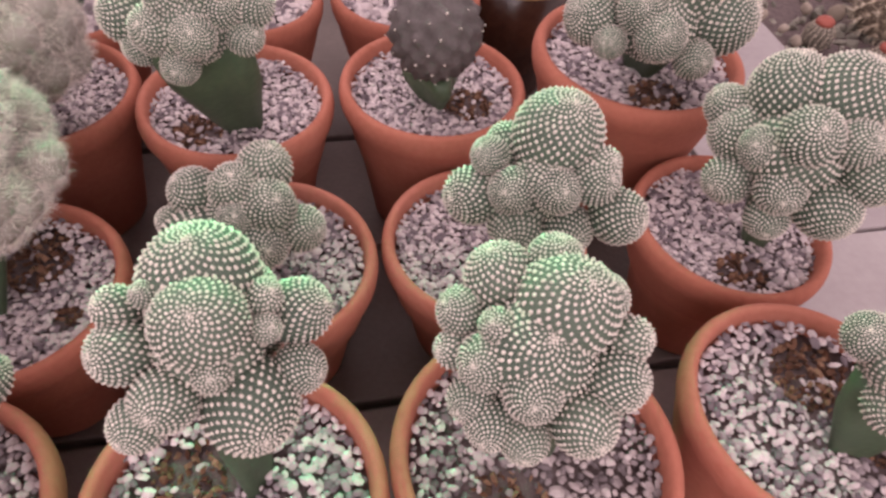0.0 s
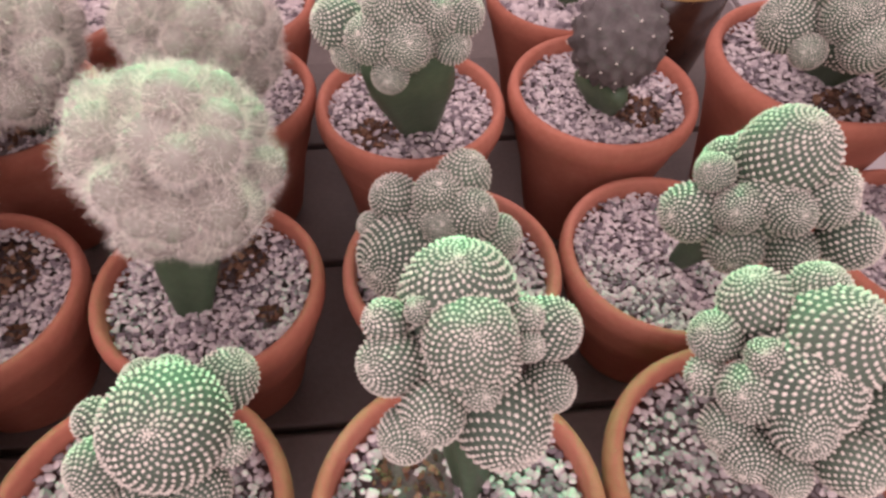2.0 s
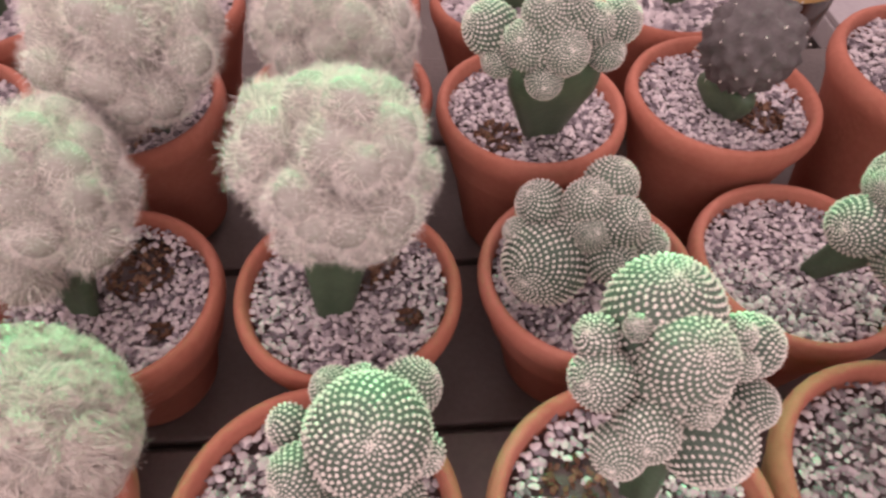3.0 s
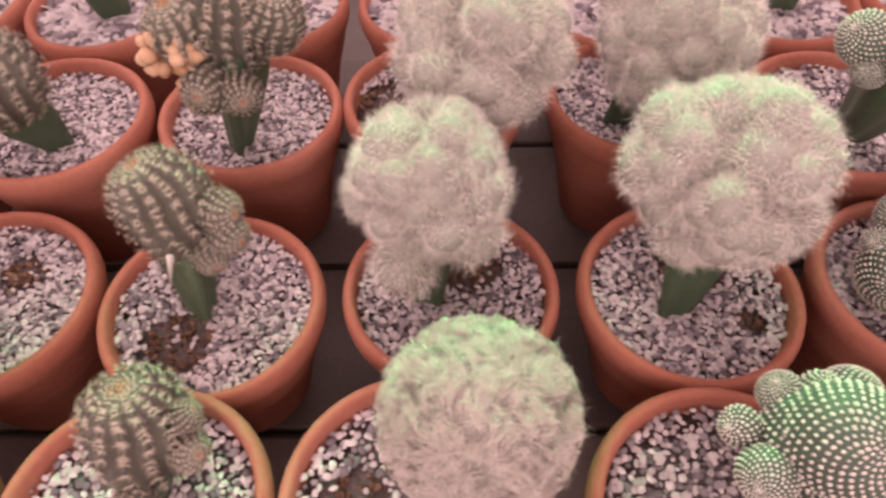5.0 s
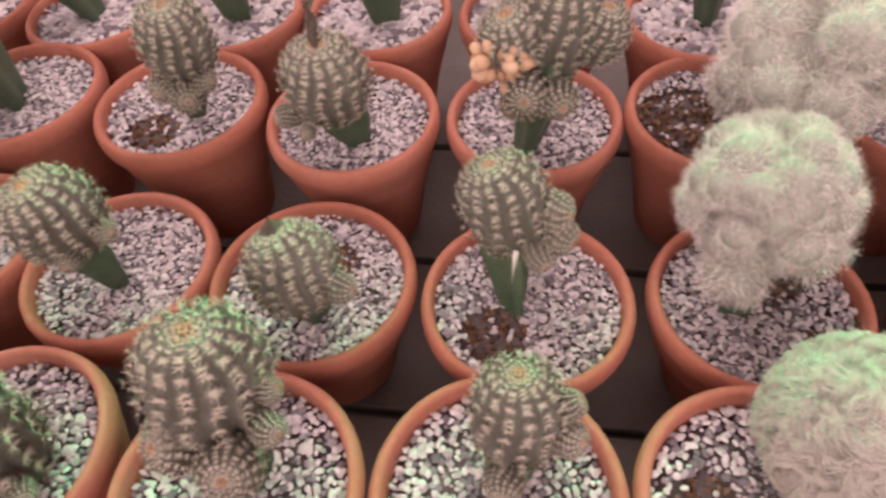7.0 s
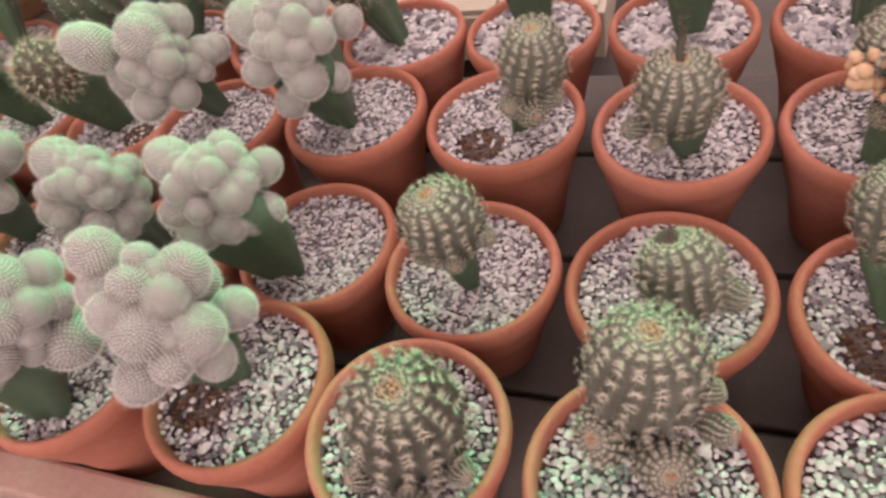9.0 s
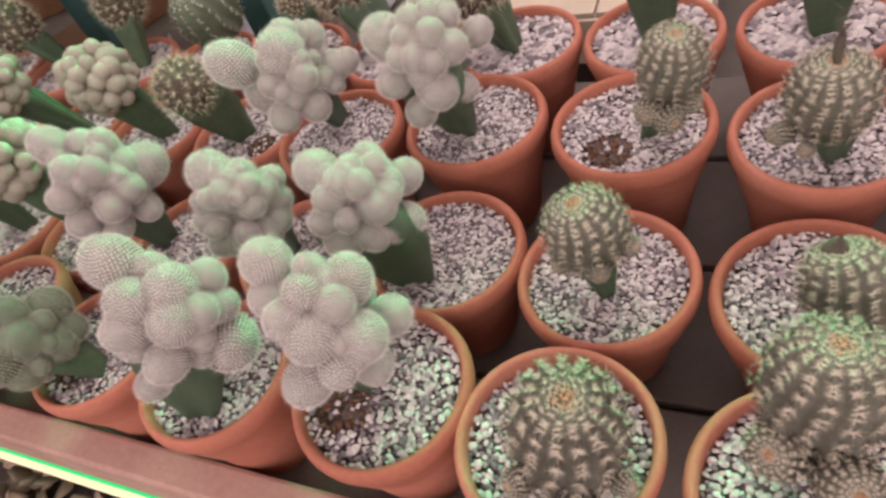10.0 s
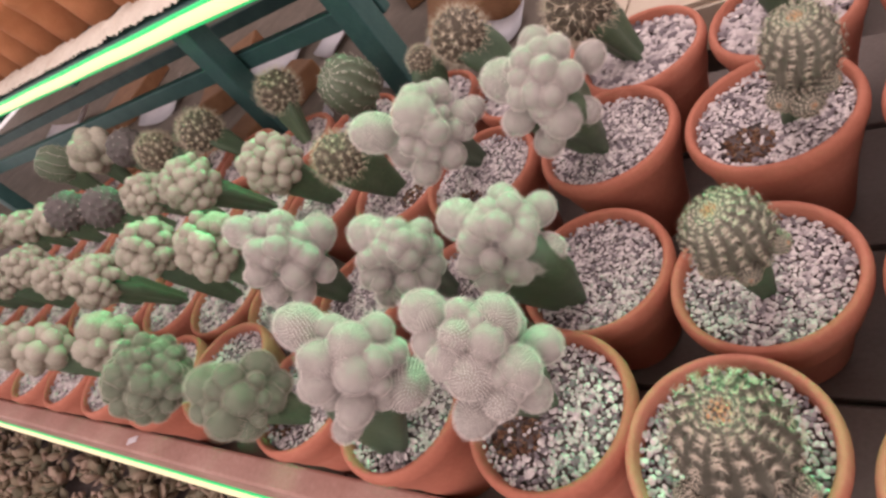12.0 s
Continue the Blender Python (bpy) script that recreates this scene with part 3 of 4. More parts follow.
def potted(cell):
    x, y, h, k = pot_at(cell)
    if cell in STANDS:
        x, y, r, h = STANDS[cell]
        k = r / 0.0478
    if (h, k) not in POTS:
        POTS[(h, k)] = pot_meshes(h, 0.0478 * k, len(POTS))
    body, lip = POTS[(h, k)]
    label = "wide terracotta clay pot on the bench" if k > 1.1 else "plain terracotta clay pot standing in a row"
    pot = thing("clay_pot", label, "plant pot", (x, y, 0), "pots in rows")
    pot.rotation_euler[2] = bed_rng.uniform(0, 6)
    part("body", body, pot)
    part("lip", lip, pot)
    bed = BED.get(cell, 0 if cell[0] in "FGHI" else bed_rng.choice((0, 0, 0, 0, 1, 4)))
    a = TURNED.get(cell, bed_rng.uniform(-0.5, 0.5))
    zg = h - 0.0095
    m = Matrix.Translation((x, y, zg)) @ Matrix.Rotation(a, 4, "Z") @ Matrix.Diagonal((k, k, 1, 1))
    part("soil", SOIL_DISC, pot, "dark potting soil").matrix_basis = Matrix.Translation((0, 0, zg - 0.0025)) @ Matrix.Diagonal((k, k, 1, 1))
    if x < -1.0 or row_of(cell) == "4":
        fill, text = FAR_GRIT, "pale pinkish pumice grit filling a clay pot"
    elif row_of(cell) != "1":
        fill, text = GRIT[bed], "pale pinkish pumice grit filling a clay pot"
    elif cell[0] in "BD":
        fill, text = DARKER[bed], "darker grey-pink pumice grit over dark soil in a clay pot"
    else:
        fill, text = LOOSE[bed], "loose pale pinkish pumice grit over soil in a clay pot"
    grit = tagged(new("pot_grit", fill), text, "grit", "grit in pots", "stuff")
    grit.matrix_basis = m
    if CHIPS[bed] and x > -1.0:
        chips = tagged(new("bark_chips", CHIPS[bed]), "brown bark chips among the pale grit", "bark chips", "bark in pots", "stuff")
        chips.matrix_basis = m
    return zg


GRIT_Z = {}
for col in COL:
    for row in ROW:
        cell = col + row
        if cell != "A4":
            GRIT_Z[cell] = potted(cell)

# ---- plants ----


def stock_mesh(base, top, w, turn, seed):
    """A three-winged green stem from base to top."""
    rng = random.Random(seed)
    base, top = Vector(base), Vector(top)
    v, f = [], []
    n, rings = 27, 9
    for j in range(rings):
        s = j / (rings - 1)
        c = base.lerp(top, s)
        k = (0.40 + 0.60 * min(1, s * 1.5)) * (1.0 if j < rings - 1 else 0.8)
        for i in range(n):
            g = 6.283 * i / n
            wing = 0.30 + 0.24 * (0.5 + 0.5 * math.cos(3 * g)) ** 1.6
            q = w * wing * k * (1 + 0.05 * noise.noise(Vector((seed * 3.1, s * 3, g))))
            v.append(c + Vector((q * math.cos(g + turn), q * math.sin(g + turn), 0)))
    for j in range(rings - 1):
        for i in range(n):
            f.append((j * n + i, j * n + (i + 1) % n, (j + 1) * n + (i + 1) % n, (j + 1) * n + i))
    f.append(tuple(range((rings - 1) * n, rings * n)))
    return to_mesh("stock", v, f, STOCK)


KINDS = {
    "dot": (DOT_BODY, DOT_AREOLES, "dot_coat"),
    "fuzz": ([FUZZ_BODY], FUZZ_HAIR, "bristle_coat"),
    "mossy": ([MOSS_BODY], [MOSS_HAIR], "bristle_coat"),
    "small": ([SMALL_BODY], [SMALL_HAIR], "bristle_coat"),
    "wool": ([WOOL_BODY], WOOL_HAIR, "wool"),
    "gold": ([GOLD_BODY], [GOLD_HAIR], "spine_coat"),
    "grey": ([GREY_BODY], [GREY_DOTS], "dot_coat"),
}


def facing(axis, spin=0.0):
    return Vector(axis).normalized().to_track_quat("Z", "Y").to_matrix().to_4x4() @ Matrix.Rotation(spin, 4, "Z")


def ball(plant, kind, c, r, axis, rng, tall=1.0):
    bodies, hairs, name = KINDS[kind]
    m = Matrix.Translation(c) @ facing(axis, rng.uniform(0, 6.28)) @ Matrix.Diagonal((r, r, r * tall, 1))
    size = 3 if r < 0.0068 else 1 if r < 0.0115 else 0 if r < 0.015 else 2
    head = part("head", bodies[size] if kind == "dot" else bodies[0], plant, "", m)
    if kind == "dot":
        coat = hairs[size]
    elif kind == "fuzz":
        coat = hairs[0 if r < 0.0085 else 1]
    else:
        coat = rng.choice(hairs)
    part(name, coat, head)
    return head


PLANT_LABEL = {
    "dot": ("cactus", "clustered dark green cactus with white dots on a green stock"),
    "fuzz": ("cactus", "clustered white bristly cactus grafted on a green stock"),
    "mossy": ("cactus", "clustered mossy green bristly cactus grafted on a green stock"),
    "small": ("cactus", "knobbly pale green clustered cactus grafted on a green stock"),
    "wool": ("cactus", "round woolly white cactus grafted on a green stock"),
    "gold": ("cactus", "round brown cactus with golden spines on a green stock"),
    "grey": ("cactus", "round grey-purple cactus grafted on a square green stock"),
    "rib": ("cactus", "grey-green ribbed cactus with straw spines and orange crown"),
}


def plant_at(cell, kind, label=""):
    x, y, h, k = pot_at(cell)
    cat, text = PLANT_LABEL[kind]
    return thing("cactus", label or text, cat, (x, y, GRIT_Z[cell]), "potted cacti")


def stock_for(plant, cell, base, top, seed):
    """base: x, y and width in millimetres from the pot's middle; top in metres above the grit."""
    bx, by, w = base
    part("stock", stock_mesh((bx / 1000, by / 1000, -0.004), top, max(w, 16) / 1000 * (1.65 if cell[0] in "IJK" else 1.25), seed * 1.7, seed), plant, "smooth dark green three-winged stem")


def cluster(cell, kind, base, mid, balls, inner=True):
    """A cluster of heads; all in millimetres from the pot's middle, heights over the bench."""
    plant = plant_at(cell, kind)
    zg = GRIT_Z[cell]
    rng = random.Random(cell)
    c = Vector((mid[0] / 1000, mid[1] / 1000, mid[2] / 1000 - zg))
    stock_for(plant, cell, base, c, ord(cell[0]) + int(cell[1]))
    pts = [(Vector((a / 1000, b / 1000, z / 1000 - zg)), r / 1000) for a, b, z, r in balls]
    mean = sum((p for p, r in pts), Vector()) / len(pts)
    spread = max((p - c).length + r * 0.3 for p, r in pts)
    for p, r in pts:
        axis = (p - c) / max((p - c).length, 0.024) + Vector((0, -0.42, 0.62))
        ball(plant, kind, p, r, axis, rng, rng.uniform(0.98, 1.08) if kind == "dot" else rng.uniform(1.05, 1.3))
    for k in range((12 if kind in ("fuzz", "mossy") else 0) if inner else 0):
        a, b = rng.sample(pts, 2)
        q = (a[0] + b[0]) / 2
        d = (q - c).normalized()
        r = rng.uniform(0.0050, 0.0078)
        far = max((q - c).length * 1.06, 0.021)
        ball(plant, kind, c + d * far, r, d, rng, rng.uniform(1.0, 1.3))
    # heads on the far side
    back = (c - mean).normalized() if (c - mean).length > 1e-4 else Vector((0, 1, 0))
    for k in range(5 if inner else 0):
        d = (back * 0.7 + Vector((rng.uniform(-1, 1), rng.uniform(-0.2, 1), rng.uniform(-0.5, 0.8)))).normalized()
        r = spread * rng.uniform(0.26, 0.36)
        ball(plant, kind, c + d * (spread - r) * 0.75, r, d, rng)
    core = sum((p for p, r in pts), Vector()) / len(pts) * 0.6 + c * 0.4
    ball(plant, kind, core, min((p - core).length + r * 0.45 for p, r in pts) * (0.95 if kind == "dot" else 0.62), (0, -0.4, 1), rng)
    return plant


def round_cluster(cell, kind, base, mid, radius, count=26):
    """A knobbly ball of many small heads."""
    plant = plant_at(cell, kind)
    rng = random.Random(cell + kind)
    c = Vector((mid[0] / 1000, mid[1] / 1000, mid[2] / 1000 - GRIT_Z[cell]))
    R = radius * 1.12 / 1000
    stock_for(plant, cell, base, c, ord(cell[0]) + int(cell[1]))
    ball(plant, kind, c, R * 0.66, (0, -0.3, 1), rng)
    for p in spiral(count):
        d = (p + Vector((rng.uniform(-0.2, 0.2), rng.uniform(-0.2, 0.2), rng.uniform(-0.2, 0.2)))).normalized()
        r = R * rng.uniform(0.26, 0.40) * (26 / count) ** 0.35
        ball(plant, kind, c + d * (R - r) * rng.uniform(0.88, 1.08), r, d, rng, rng.uniform(1, 1.2))
    return plant


def ribbed(cell, base, mid, r, axis, shape=0, pups=(), label="", tall=1.0, crown=True):
    plant = plant_at(cell, "rib", label)
    zg = GRIT_Z[cell]
    c = Vector((mid[0] / 1000, mid[1] / 1000, mid[2] / 1000 - zg))
    if base:
        stock_for(plant, cell, base, c - Vector((0, 0, r / 2000)), ord(cell[0]) + int(cell[1]))
    for k, (p, q, ax) in enumerate([(c, r / 1000, axis)] + [(Vector((a / 1000, b / 1000, z / 1000 - zg)), s / 1000, d) for a, b, z, s, d in pups]):
        body, spines, top = RIBS[(shape + k) % 3] if k else RIBS[shape]
        m = Matrix.Translation(p) @ facing(ax, k * 1.3 + ord(cell[0])) @ Matrix.Diagonal((q, q, q * (tall if k == 0 else 1), 1))
        head = part("head" if k == 0 else "offset", body, plant, "", m)
        part("spine_coat", spines, head)
        if crown:
            part("crown", top, head, "orange woolly crown")
    return plant


def woolly(cell, base, mid, R, pups=(), heads=44, size=(0.24, 0.36)):
    """Many soft haired heads grown together into one ball of radius R."""
    plant = plant_at(cell, "wool")
    zg = GRIT_Z[cell]
    rng = random.Random(cell)
    c = Vector((mid[0] / 1000, mid[1] / 1000, mid[2] / 1000 - zg))
    R *= 0.00109
    stock_for(plant, cell, base, c, ord(cell[0]) + int(cell[1]))
    ball(plant, "wool", c, R * 0.74, (0, -0.3, 1), rng)
    for p in spiral(heads):
        d = (p + Vector((rng.gauss(0, 0.12), rng.gauss(0, 0.12), rng.gauss(0, 0.12)))).normalized()
        r = R * rng.uniform(*size)
        ball(plant, "wool", c + d * (R * rng.uniform(0.93, 1.10) - r), r, d, rng)
    for a, b, z, r in pups:
        p = Vector((a / 1000, b / 1000, z / 1000 - zg))
        ball(plant, "wool", p, r / 1000, p - c, rng)
    return plant
cluster("B1", "dot", (4, -2, 20), (-6, 1, 143), [(-1, 6, 155, 14.8), (-16, 20, 153, 10.4), (-1, 19, 159, 8.3), (-28, 14, 147, 7.4), (-31, 6, 140, 5.8), (-24, -2, 145, 8.3), (-28, -7, 134, 7.3), (-14, -13, 145, 8.1), (-24, -14, 132, 7.5), (-16, -20, 132, 6.8), (0, -20, 137, 9.2), (10, -12, 144, 9.0), (15, -4, 151, 6.5), (9, 6, 157, 7.5), (-21, 3, 154, 5.2)])
cluster("C1", "dot", (5, -0, 22), (2, 18, 141), [(1, 30, 151, 16.6), (2, 14, 155, 12.5), (-20, 23, 153, 6.2), (-19, 14, 146, 8.9), (-9, 1, 141, 8.8), (-16, -2, 136, 7.6), (11, 2, 131, 13.4), (26, 23, 143, 9.4), (25, 9, 135, 7.4), (18, 21, 154, 5.2), (18, 13, 151, 4.2), (-11, 21, 160, 3.7), (4, 3, 148, 5.2)])
cluster("C2", "dot", (-4, 8, 20), (3, 4, 101), [(3, 6, 115, 10.3), (-14, 13, 108, 10.2), (14, 16, 115, 11.0), (-13, -5, 93, 17.6), (15, -2, 112, 10.7), (3, -5, 110, 7.5), (26, -4, 100, 9.7), (-24, 5, 101, 6.0), (11, -10, 100, 10.4)])
cluster("B2", "dot", (16, 4, 17), (16, -25, 141), [(19, -20, 154, 15.9), (-5, -21, 148, 6.8), (-10, -25, 133, 10.7), (1, -33, 142, 8.3), (15, -39, 146, 8.1), (28, -37, 148, 9.0), (37, -45, 137, 9.9), (4, -36, 127, 10.3), (21, -42, 129, 9.3), (30, -35, 153, 6.6)])
cluster("A2", "dot", (19, -1, 21), (1, -11, 139), [(-3, 4, 153, 16.1), (12, -7, 159, 16.8), (-17, 3, 136, 12.8), (-9, -21, 153, 11.3), (-22, -8, 121, 10.3), (-12, -25, 130, 9.7), (-11, -26, 115, 8.8), (6, -33, 126, 12.4), (17, -32, 141, 11.6), (-19, -12, 141, 8.4), (7, -26, 153, 9.2), (-21, 12, 142, 9.3)])
cluster("A3", "dot", (3, -3, 30), (-5, -18, 138), [(-40, -15, 140, 13.4), (-17, -40, 144, 11.5), (-23, -29, 151, 11.6), (15, -31, 147, 17.2), (0, -46, 135, 9.1), (-36, -31, 136, 7.9), (2, -19, 158, 20.9), (-21, -12, 158, 15.7)])
cluster("C3", "dot", (1, -15, 33), (-8, -42, 153), [(-20, -50, 157, 9.6), (-6, -57, 158, 8.6), (-32, -36, 155, 10.8), (-13, -58, 146, 7.3), (12, -50, 153, 7.6), (5, -48, 164, 8.2), (-13, -46, 167, 9.4), (16, -45, 163, 8.7), (-28, -43, 146, 7.8), (-4, -44, 169, 9.4)])
cluster("D1", "dot", (9, 11, 20), (16, 14, 118), [(18, 10, 127, 17.5), (7, 28, 120, 7.4), (30, 29, 116, 9.6), (-7, 19, 116, 6.6), (-3, 4, 116, 9.0), (33, 8, 116, 6.6), (16, 26, 126, 6.5), (10, -5, 110, 8.5), (25, -3, 110, 8.5)], inner=False)
cluster("A1", "dot", (11, -19, 27), (8, -11, 126), [(-9, -6, 137, 7.9), (-2, -17, 135, 10.4), (-3, -24, 123, 8.9), (11, -7, 140, 10.6), (19, -21, 126, 10.8)])
cluster("I1", "fuzz", (-6, 13, 25), (3, 2, 153), [(-17, 10, 182, 10.4), (3, 11, 178, 6.8), (14, 15, 167, 10.8), (26, 15, 143, 9.3), (9, -13, 165, 10.7), (23, -3, 153, 11.1), (22, -5, 135, 8.7), (2, -22, 144, 10.3), (-14, -1, 172, 8.8), (0, -11, 173, 8.9), (16, 1, 171, 8.5), (18, -17, 151, 8.2), (5, 0, 177, 8.0)])
cluster("J1", "fuzz", (-2, -22, 32), (24, -8, 154), [(5, -1, 185, 12.3), (34, -4, 172, 12.1), (40, 9, 165, 9.2), (22, -15, 176, 10.9), (39, -16, 166, 11.4), (45, -7, 136, 13.9), (46, 2, 154, 8.1), (22, -27, 171, 9.3), (36, -30, 154, 9.4), (24, -37, 143, 7.5), (21, 2, 178, 8.0), (46, -8, 163, 8.9)])
cluster("K1", "mossy", (5, -12, 21), (-16, -21, 120), [(-28, -22, 138, 15.6), (-3, -24, 128, 12.1), (-10, 0, 121, 13.4), (-3, -15, 110, 13.3), (-12, -36, 123, 14.1), (-7, -34, 111, 11.6), (-1, -3, 108, 10.0), (-12, -15, 138, 10.8), (-27, -37, 132, 9.4)])
cluster("I2", "fuzz", (-15, -8, 36), (-20, -16, 142), [(-39, -14, 161, 11.3), (-17, 0, 155, 9.0), (0, 1, 144, 9.0), (-20, -21, 159, 8.6), (-5, -23, 147, 9.8), (3, -15, 129, 8.4), (-10, -31, 135, 8.8), (-25, -34, 133, 10.8), (-30, -34, 146, 8.2), (-19, -12, 161, 8.1), (-3, -10, 150, 7.9), (-26, -28, 156, 8.1)])
cluster("J2", "fuzz", (-14, 2, 21), (8, -25, 144), [(-4, -20, 163, 12.2), (13, -15, 158, 7.7), (23, -19, 149, 8.6), (24, -14, 138, 7.9), (22, -29, 150, 7.9), (14, -38, 135, 9.4), (1, -40, 148, 9.2), (3, -45, 135, 8.1), (24, -22, 131, 8.5), (11, -30, 158, 9.1), (13, -23, 160, 7.9)])
cluster("K2", "fuzz", (-31, 3, 24), (-2, -22, 152), [(-17, -20, 183, 11.0), (-3, -11, 175, 9.0), (6, -7, 170, 9.7), (16, 1, 147, 13.4), (21, -21, 149, 9.7), (16, -34, 147, 10.0), (12, -26, 168, 9.4), (1, -31, 172, 10.1), (-2, -44, 163, 8.8), (-2, -46, 144, 9.4), (7, -36, 129, 8.9), (17, -18, 129, 9.0)])
cluster("I3", "fuzz", (-17, 9, 32), (-15, -11, 154), [(-37, -13, 171, 13.2), (-15, 4, 180, 9.3), (0, -3, 176, 8.2), (-17, -13, 181, 8.1), (-4, -19, 174, 9.0), (6, -18, 165, 9.4), (13, 4, 159, 8.7), (-4, -30, 145, 11.4), (-29, -34, 154, 9.1), (-19, -33, 131, 9.4), (5, -16, 135, 8.2), (-12, -30, 167, 9.1), (-20, -31, 169, 8.1), (-2, -29, 163, 8.1)])
cluster("J3", "fuzz", (-23, 18, 23), (-6, -31, 160), [(-29, -42, 178, 13.7), (3, -24, 184, 9.5), (10, -10, 173, 9.0), (8, -29, 178, 7.7), (21, -15, 154, 9.9), (16, -40, 166, 9.1), (-2, -40, 178, 7.7), (-1, -49, 167, 7.7), (14, -40, 143, 9.8), (0, -54, 146, 9.8), (8, -46, 157, 7.8), (28, -10, 154, 8.1)])

# woolly heads
plant = plant_at("E1", "wool", "round white cactus with long swirling wool on a green stock")
c = Vector((0.016, 0.025, 0.110 - GRIT_Z["E1"]))
stock_for(plant, "E1", (10, 6, 26), c, 70)
head = part("head", WOOL_CORE, plant, "", Matrix.Translation(c) @ Matrix.Diagonal((0.031, 0.030, 0.033, 1)))
part("wool", swept_wool(15), head)
woolly("E2", (-2, 2, 23), (-2, 22, 121), 32, [(-12, -3, 97, 15), (17, 4, 108, 14)])
woolly("D2", (-1, -7, 27), (7, 15, 133), 37, [(12, 2, 108, 13)])
woolly("E3", (18, 1, 22), (21, -12, 138), 39)
woolly("D3", (-12, 2, 22), (6, -6, 136), 36)

# grey head on a square stock
grey = plant_at("B3", "grey")
stock_for(grey, "B3", (1, -7, 26), Vector((-0.002, -0.009, 0.022)), 9)
ball(grey, "grey", Vector((-0.003, -0.010, 0.043)), 0.0215, (0, -0.3, 1), random.Random(3), 1.1)

# ribbed heads
ribbed("F1", (0, 5, 17), (4, 24, 104), 18.5, (-0.04, 0.22, 0.95), 1, [(22, 16, 104, 7, (0.8, -0.4, 0.5)), (0, 6, 84, 8, (-0.1, -0.9, 0.2)), (20, 24, 112, 6, (0.7, 0.2, 0.6))])
ribbed("F2", (0, -9, 21), (-6, 16, 114), 20, (-0.34, 0.12, 0.93), 1, [(14, 14, 112, 10, (0.9, -0.3, 0.2)), (16, 9, 104, 9, (0.8, -0.5, 0.0)), (8, 4, 98, 8, (0.5, -0.8, -0.1))])
ribbed("G1", (6, 0, 23), (-3, 17, 128), 23, (0.04, 0.10, 0.98), 1, [(-16, 0, 109, 12, (-0.4, -0.6, 0.7)), (6, -6, 107, 12, (0.2, -0.7, 0.7)), (22, 2, 124, 6, (0.8, -0.4, 0.5)), (20, 14, 128, 5, (0.9, 0.1, 0.4))])
dried_lean = ribbed("G2", (8, -18, 18), (8, -23, 112), 19.5, (-0.30, 0.34, 0.87), 0, [(27, -28, 108, 7, (0.9, -0.2, 0.1))], "grey-green ribbed cactus leaning over with a dried top", 1.0)
ribbed("H1", None, (8, -11, 113), 25.5, (0.12, -0.06, 0.98), 1, [(-11, -30, 99, 7, (-0.5, -0.7, 0.5)), (15, -36, 99, 7, (0.2, -0.9, 0.4)), (30, -21, 101, 6, (0.8, -0.5, 0.4))], "broad ribbed cactus seated low in pale grit", 1.28)
ribbed("H2", (2, -7, 16), (-3, -8, 120), 21, (-0.20, -0.03, 0.98), 0, [(4, -22, 108, 6, (0.3, -0.9, 0.2)), (17, -9, 112, 6, (0.9, -0.3, 0.2)), (-15, -16, 104, 6, (-0.6, -0.7, 0.1))])
dried = ribbed("G3", (8, -13, 22), (1, -21, 127), 22, (-0.02, -0.05, 1), 0, [(-19, -31, 112, 6.5, (-0.7, -0.6, 0.3)), (-8, -40, 109, 4.5, (-0.3, -0.9, 0.2))], "grey-green ribbed cactus topped by a dried flower stalk")
DRY = material("dried_flower", [(0.2, (0.055, 0.042, 0.032)), (0.8, (0.15, 0.115, 0.09))], 150, 0.9, 0.4, 5)
v, f = [], []
for k in range(9):
    s = k / 8
    c = Vector((0.0012 * math.sin(s * 7), 0.001 * math.cos(s * 5), 0.021 * s))
    q = 0.0017 + 0.0008 * math.sin(s * 3.1) ** 2 - 0.0028 * max(0, s - 0.5)
    v += [c + Vector((q * math.cos(g), q * math.sin(g), 0)) for g in (0, 1.05, 2.09, 3.14, 4.19, 5.24)]
f = [(k * 6 + i, k * 6 + (i + 1) % 6, k * 6 + 6 + (i + 1) % 6, k * 6 + 6 + i) for k in range(8) for i in range(6)] + [tuple(range(48, 54))]
fluff = random.Random(17)
for k in range(70):
    h, g = fluff.uniform(0.001, 0.027), fluff.uniform(0, 6.28)
    d = Vector((math.cos(g), math.sin(g), fluff.uniform(0.2, 1.2)))
    cone3(v, f, Vector((0, 0, h)), Vector((0, 0, h)) + d * fluff.uniform(0.003, 0.006), 0.0003)
part("flower_stalk", to_mesh("flower_stalk", v, f, DRY), dried, "brown dried flower stalk", Matrix.Translation((0.001, -0.022, 0.149 - GRIT_Z["G3"] - 0.003)) @ facing((-0.05, 0.1, 1)))
v, f = lathe([(0.0060, -0.003), (0.0056, -0.0005), (0.0044, 0.0008), (0.0036, 0.0022), (0.0018, 0.0034), (0.0014, 0.0056), (0.0004, 0.0078)], 14, 0.13, 5)
part("dried_tip", to_mesh("dried_tip", v, f, DRY), dried_lean, "brown shrivelled tip", Matrix.Translation((0.002, -0.0165, 0.1285 - GRIT_Z["G2"])))
ribbed("H3", (8, 1, 18), (27, -15, 144), 19, (0.10, -0.15, 1), 1, [(26, -26, 118, 9, (0.5, -0.8, 0.2)), (15, -24, 122, 8, (-0.1, -0.9, 0.2)), (34, -20, 124, 7, (0.9, -0.3, 0.2))])
